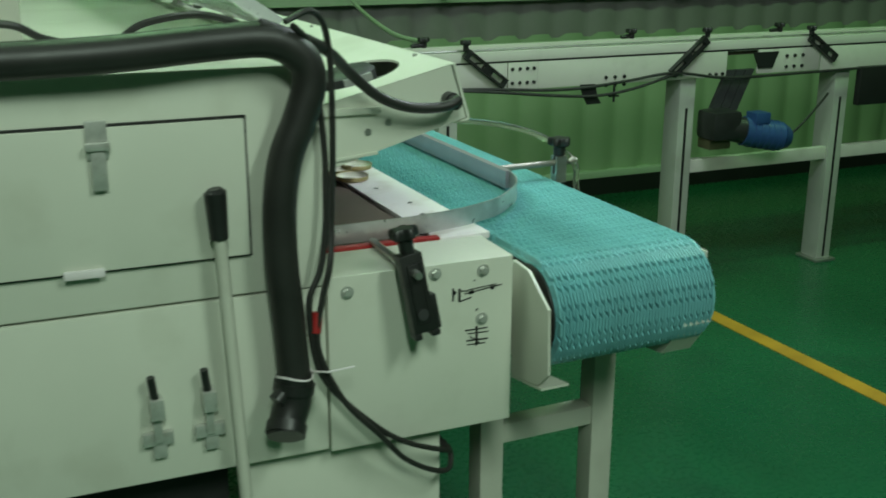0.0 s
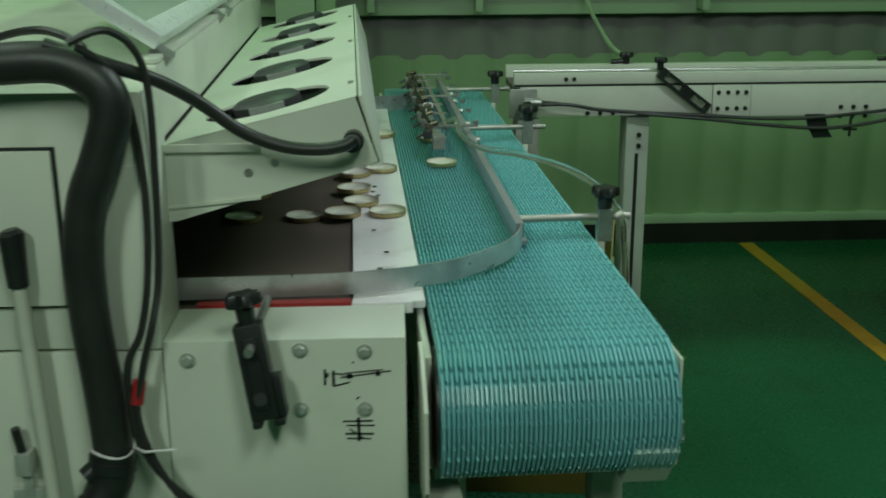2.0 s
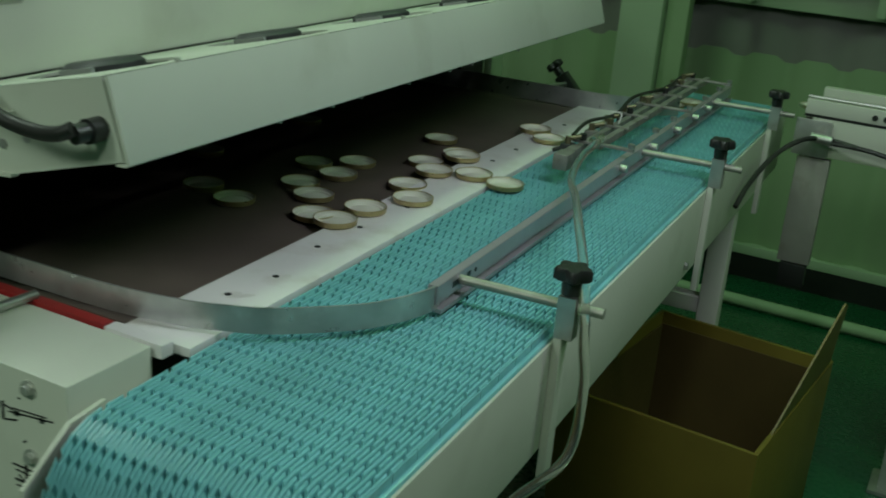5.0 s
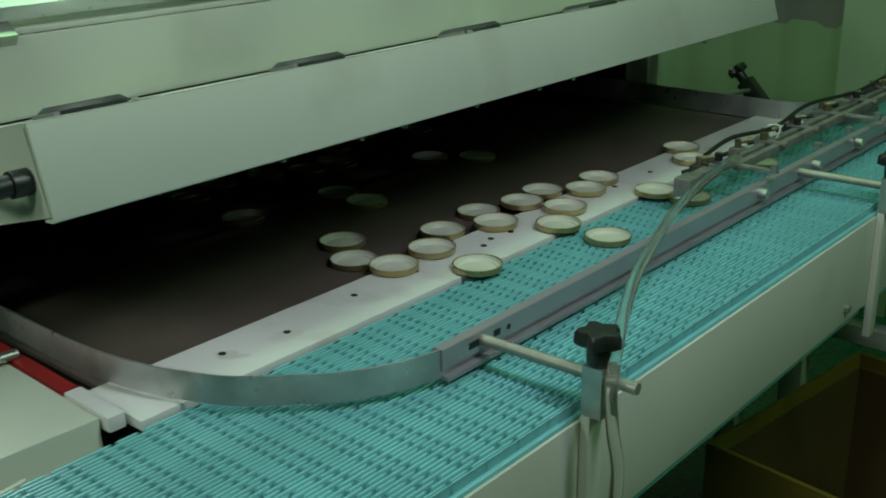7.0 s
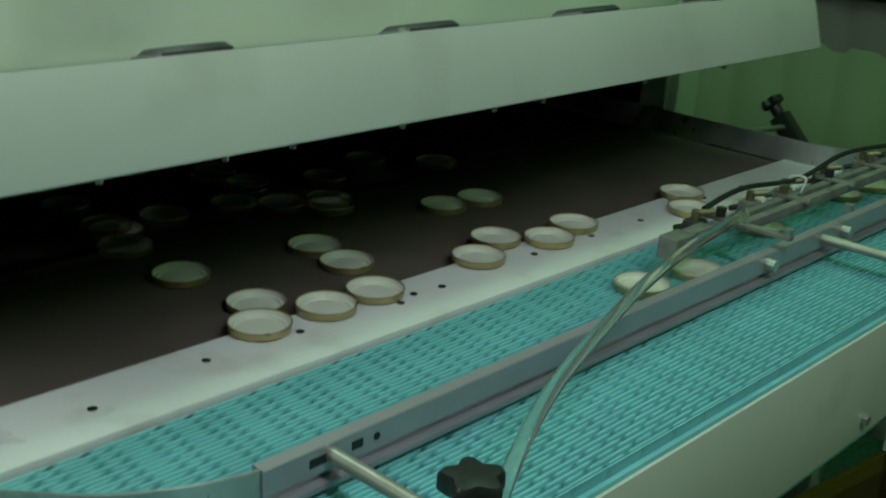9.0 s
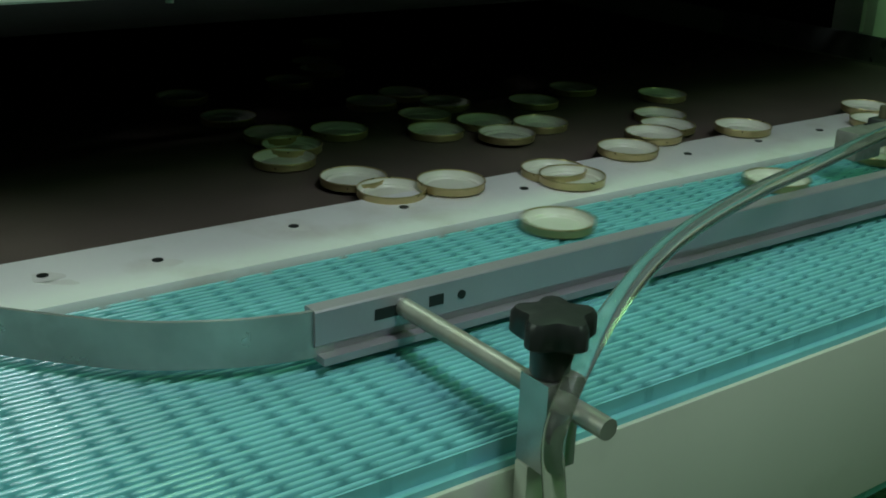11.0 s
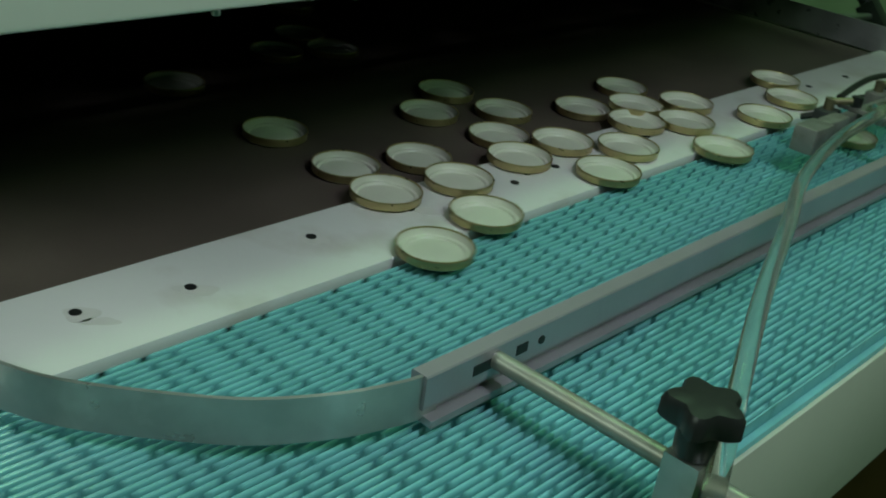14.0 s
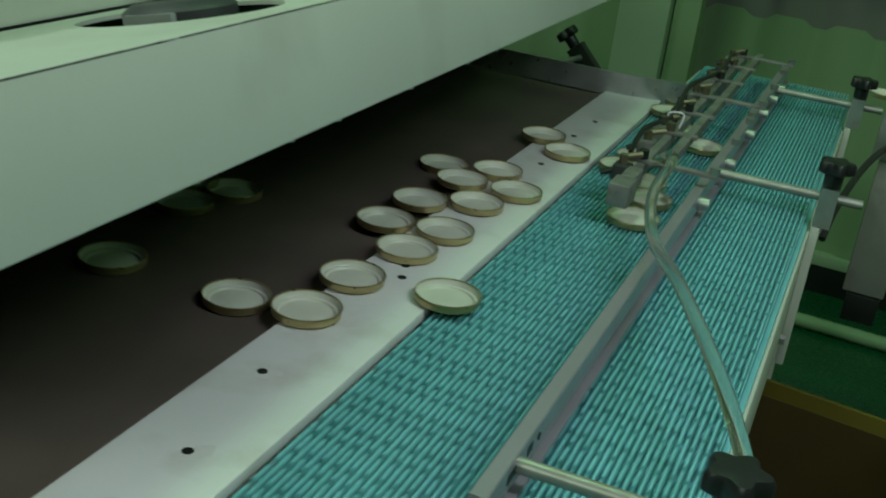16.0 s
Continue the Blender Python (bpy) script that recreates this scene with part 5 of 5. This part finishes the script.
    [(0, -0.852, 0.632), (7, -0.382, 0.631), (7.5, -0.327, 0.622), (8, -0.296, 0.624), (8.5, -0.263, 0.621), (9, -0.228, 0.622), (9.5, -0.206, 0.629), (10, -0.172, 0.631), (12.5, -0.051, 0.644), (13, -0.033, 0.644), (13.5, 0.003, 0.643), (14, 0.043, 0.681), (14.5, 0.108, 0.855), (15, 0.114, 1.157), (15.5, 0.101, 1.389), (16, 0.093, 1.614)],
    [(0, -0.995, 0.633), (7, -0.532, 0.635), (7.5, -0.468, 0.631), (8, -0.43, 0.621), (9, -0.351, 0.615), (12.5, -0.085, 0.579), (13, -0.042, 0.568), (13.5, -0.028, 0.568), (14, 0.069, 0.592), (14.5, 0.138, 0.785), (15, 0.144, 1.068), (15.5, 0.158, 1.314), (16, 0.144, 1.54)],
    [(0, -0.959, 0.933), (7, -0.497, 0.939), (8, -0.405, 0.921), (9, -0.336, 0.927), (9.5, -0.28, 0.87), (10, -0.25, 0.878), (12.5, -0.07, 0.884), (13, -0.039, 0.882), (13.5, -0.002, 0.88), (14, 0.033, 0.875), (14.5, 0.076, 0.935), (15, 0.088, 1.21), (15.5, 0.062, 1.48), (16, 0.046, 1.711)],
    [(0, -1.011, 0.806), (7, -0.551, 0.811), (7.5, -0.469, 0.815), (8, -0.492, 0.826), (9, -0.422, 0.822), (9.5, -0.343, 0.807), (10, -0.306, 0.814), (12.5, -0.14, 0.826), (13, -0.106, 0.829), (13.5, -0.066, 0.819), (14, -0.039, 0.816), (14.5, 0.006, 0.817), (15, 0.001, 0.83), (15.5, 0.137, 0.924), (16, 0.14, 1.218)],
    [(0, -1.051, 0.592), (8, -0.501, 0.638), (9, -0.409, 0.633), (9.5, -0.331, 0.622), (10, -0.303, 0.63), (12.5, -0.152, 0.642), (13, -0.114, 0.642), (13.5, -0.084, 0.643), (14, -0.038, 0.63), (14.5, -0.042, 0.632), (15, -0.01, 0.633), (15.5, 0.025, 0.635), (15.75, 0.038, 0.712), (16, 0.059, 0.751)],
    [(0, -1.083, 0.886), (9, -0.475, 0.877), (9.5, -0.408, 0.838), (10, -0.375, 0.845), (12.5, -0.213, 0.858), (13, -0.18, 0.867), (13.5, -0.147, 0.863), (14, -0.109, 0.86), (14.5, -0.076, 0.857), (15, 0.024, 0.905), (15.5, 0.08, 1.007), (16, 0.115, 1.285)],
    [(0, -1.153, 0.873), (9, -0.548, 0.864), (9.5, -0.485, 0.806), (10, -0.462, 0.821), (12.5, -0.301, 0.832), (13, -0.272, 0.844), (13.5, -0.235, 0.838), (14, -0.2, 0.838), (14.5, -0.167, 0.837), (15, -0.129, 0.838), (15.5, -0.09, 0.828), (16, -0.029, 0.831)],
    [(0, -1.024, 0.908), (9.5, -0.351, 0.877), (10, -0.319, 0.888), (12.5, -0.157, 0.905), (13, -0.121, 0.907), (13.5, -0.081, 0.896), (14, -0.048, 0.896), (14.5, -0.012, 0.893), (15, 0.101, 0.911), (15.5, 0.061, 1.1), (16, 0.07, 1.335)],
    [(0, -1.033, 1.007), (9.5, -0.32, 0.945), (10, -0.279, 0.948), (12.5, -0.123, 0.971), (13, -0.082, 0.966), (13.5, -0.051, 0.963), (14, -0.002, 0.955), (14.5, 0.013, 0.971), (15, 0.029, 0.982), (15.5, 0.112, 1.157), (16, 0.078, 1.4)],
    [(0, -1.068, 0.743), (9.5, -0.395, 0.715), (10, -0.361, 0.717), (12.5, -0.204, 0.73), (13, -0.171, 0.737), (13.5, -0.133, 0.733), (14, -0.102, 0.732), (14.5, -0.084, 0.733), (15, -0.059, 0.739), (15.5, -0.044, 0.726), (16, -0.04, 0.729)],
    [(0, -1.106, 0.708), (9.5, -0.404, 0.632), (10, -0.373, 0.637), (12.5, -0.218, 0.647), (13, -0.182, 0.653), (13.5, -0.153, 0.653), (14, -0.119, 0.649), (14.5, -0.117, 0.643), (15, -0.093, 0.645), (15.5, -0.052, 0.636), (16, -0.037, 0.636)],
    [(0, -0.898, 1.171), (9.5, -0.225, 1.138), (12.5, -0.117, 1.102), (13, -0.094, 1.091), (13.5, -0.099, 1.096), (14, -0.089, 1.085), (14.5, -0.09, 1.092), (15, -0.092, 1.094), (16, -0.079, 1.089)],
    [(0, -1.066, 1.259), (9.5, -0.387, 1.22), (12.5, -0.183, 1.236), (13, -0.15, 1.242), (13.5, -0.074, 1.232), (14.2, 0.039, 1.205), (14.5, 0.056, 1.183), (15, 0.055, 1.4), (15.5, 0.05, 1.615), (16, 0.048, 1.805)],
    [(0, -1.137, 0.97), (9.5, -0.461, 0.894), (10, -0.427, 0.907), (12.5, -0.269, 0.919), (13, -0.236, 0.93), (13.5, -0.201, 0.926), (14, -0.165, 0.927), (14.5, -0.132, 0.924), (15, -0.061, 0.925), (15.5, -0.048, 0.908), (16, -0.019, 0.909)],
    [(0, -1.099, 1.045), (9.5, -0.422, 1.009), (10, -0.388, 1.021), (12.5, -0.224, 1.034), (13, -0.194, 1.045), (13.5, -0.157, 1.042), (14, -0.128, 1.03), (14.5, -0.117, 1.024), (15, -0.109, 1.017), (15.5, -0.099, 0.994), (16, -0.088, 0.98)],
    [(0, -1.175, 0.645), (10, -0.476, 0.627), (12.5, -0.327, 0.635), (13, -0.3, 0.644), (13.5, -0.263, 0.641), (14, -0.227, 0.642), (14.5, -0.193, 0.639), (15, -0.156, 0.637), (15.5, -0.129, 0.635), (16, -0.113, 0.63)],
    [(0, -1.227, 0.887), (10, -0.506, 0.891), (12.5, -0.346, 0.905), (13, -0.319, 0.916), (13.5, -0.281, 0.911), (14, -0.247, 0.911), (14.5, -0.215, 0.909), (15, -0.176, 0.909), (15.5, -0.14, 0.905), (16, -0.091, 0.896)],
    [(0, -1.115, 1.137), (10, -0.432, 1.13), (12.5, -0.26, 1.139), (13, -0.229, 1.153), (13.5, -0.197, 1.15), (14, -0.159, 1.149), (14.5, -0.145, 1.155), (15, -0.145, 1.158), (15.5, -0.142, 1.158), (16, -0.136, 1.153)],
    [(0, -1.357, 0.636), (12.5, -0.489, 0.617), (13, -0.471, 0.63), (13.5, -0.436, 0.626), (14, -0.398, 0.627), (14.5, -0.367, 0.626), (15.5, -0.301, 0.627), (16, -0.262, 0.624)],
    [(0, -1.399, 0.805), (12.5, -0.533, 0.786), (13, -0.52, 0.807), (13.5, -0.488, 0.804), (14, -0.453, 0.808), (14.5, -0.417, 0.801), (15.5, -0.354, 0.801), (16, -0.306, 0.797)],
    [(0, -1.396, 0.885), (12.5, -0.531, 0.867), (13, -0.501, 0.889), (13.5, -0.475, 0.887), (14, -0.437, 0.886), (14.5, -0.397, 0.874), (15.5, -0.325, 0.873), (16, -0.286, 0.868)],
    [(0, -1.591, 0.978), (12.5, -0.732, 0.969), (16, -0.503, 0.951)],
    [(0, -1.44, 0.923), (13, -0.571, 0.88), (13.5, -0.542, 0.882), (14, -0.505, 0.883), (14.5, -0.468, 0.873), (16, -0.346, 0.862)],
    [(0, -0.084, 0.761), (0.5, -0.055, 0.758), (1.05, 0.028, 0.76), (1.5, 0.104, 0.852), (2, 0.134, 1.062), (2.5, 0.125, 1.326), (3, 0.117, 1.549), (3.5, 0.111, 1.841), (4, 0.098, 2.01), (4.5, 0.089, 2.25), (5, 0.401, 2.135), (5.5, 0.638, 2.135), (6, 0.875, 2.135), (6.5, 1.112, 2.135), (7, 1.349, 2.135), (7.5, 1.586, 2.135), (8, 1.823, 2.135), (8.5, 2.06, 2.135), (9, 2.297, 2.135), (9.5, 2.534, 2.135), (10, 2.77, 2.135), (10.5, 3.007, 2.135), (11, 3.244, 2.135), (11.5, 3.481, 2.135), (12, 3.718, 2.135), (12.5, 3.955, 2.135), (13, 4.192, 2.135), (13.5, 4.429, 2.135), (14, 4.666, 2.135), (14.5, 4.902, 2.135), (15, 5.139, 2.135), (15.5, 5.376, 2.135), (16, 5.613, 2.135)],
    [(0, 0.0, 1.386), (16, -0.011, 1.318)],
    [(0, -0.056, 1.447), (16, -0.069, 1.373)],
]



def lid_meshes():
    r, h = 0.0338, 0.0096
    out, inn = bmesh.new(), bmesh.new()
    n = 40
    prof = [(r - 0.002, 0.0), (r, 0.0015), (r, h - 0.003), (r + 0.0009, h - 0.0014), (r + 0.0004, h), (r - 0.0006, h - 0.0002), (r - 0.0010, h - 0.0012)]
    rings = []
    for pr, pz in prof:
        rings.append([out.verts.new((pr * math.cos(2 * math.pi * k / n), pr * math.sin(2 * math.pi * k / n), pz)) for k in range(n)])
    for a, b in zip(rings, rings[1:]):
        for k in range(n):
            out.faces.new((a[k], a[(k + 1) % n], b[(k + 1) % n], b[k]))
    out.faces.new(rings[0][::-1])
    prof = [(r - 0.0010, h - 0.0012), (r - 0.0022, 0.004), (r - 0.0034, 0.0030), (r - 0.0062, 0.0032), (r - 0.0078, 0.0012), (r - 0.014, 0.0010), (r - 0.0155, 0.0017), (0.001, 0.0017)]
    rings = []
    for pr, pz in prof:
        rings.append([inn.verts.new((pr * math.cos(2 * math.pi * k / n), pr * math.sin(2 * math.pi * k / n), pz)) for k in range(n)])
    for a, b in zip(rings, rings[1:]):
        for k in range(n):
            inn.faces.new((a[k], a[(k + 1) % n], b[(k + 1) % n], b[k]))
    inn.faces.new(rings[-1])
    return out, inn


LIDS = []


def make_lids():
    if not LID_TRACKS:
        return
    out, inn = lid_meshes()
    first = thing("jar_lid", "gold jar lid lying open side up, white lining", "lid", group="jar lids")
    part("shell", out, GOLD, first)
    part("lining", inn, LINER, first, "white lid lining")
    for i, track in enumerate(LID_TRACKS):
        ob = first if i == 0 else copy_thing(first, pose(0, 0, 0))
        LIDS.append((ob, track, (i * 67) % 360))


make_lids()


def lid_height(x, y):
    """The height of the surface under a lid's middle."""
    if x > 0.37:
        return 0.9325
    x += 0.0366 * y
    steps = [(-0.072, 0.9022), (-0.054, 0.9112), (0.088, 0.9112), (0.114, 0.9055), (0.34, 0.9055)]
    return float(np.interp(x, [a for a, _ in steps], [b for _, b in steps]))


def key_lids():
    for ob, track, spin in LIDS:
        walk(ob, [(t, pose(x, y, lid_height(x, y), 0, 0, spin)) for t, x, y in track])


def motions():
    key_belt()
    key_lids()


motions()
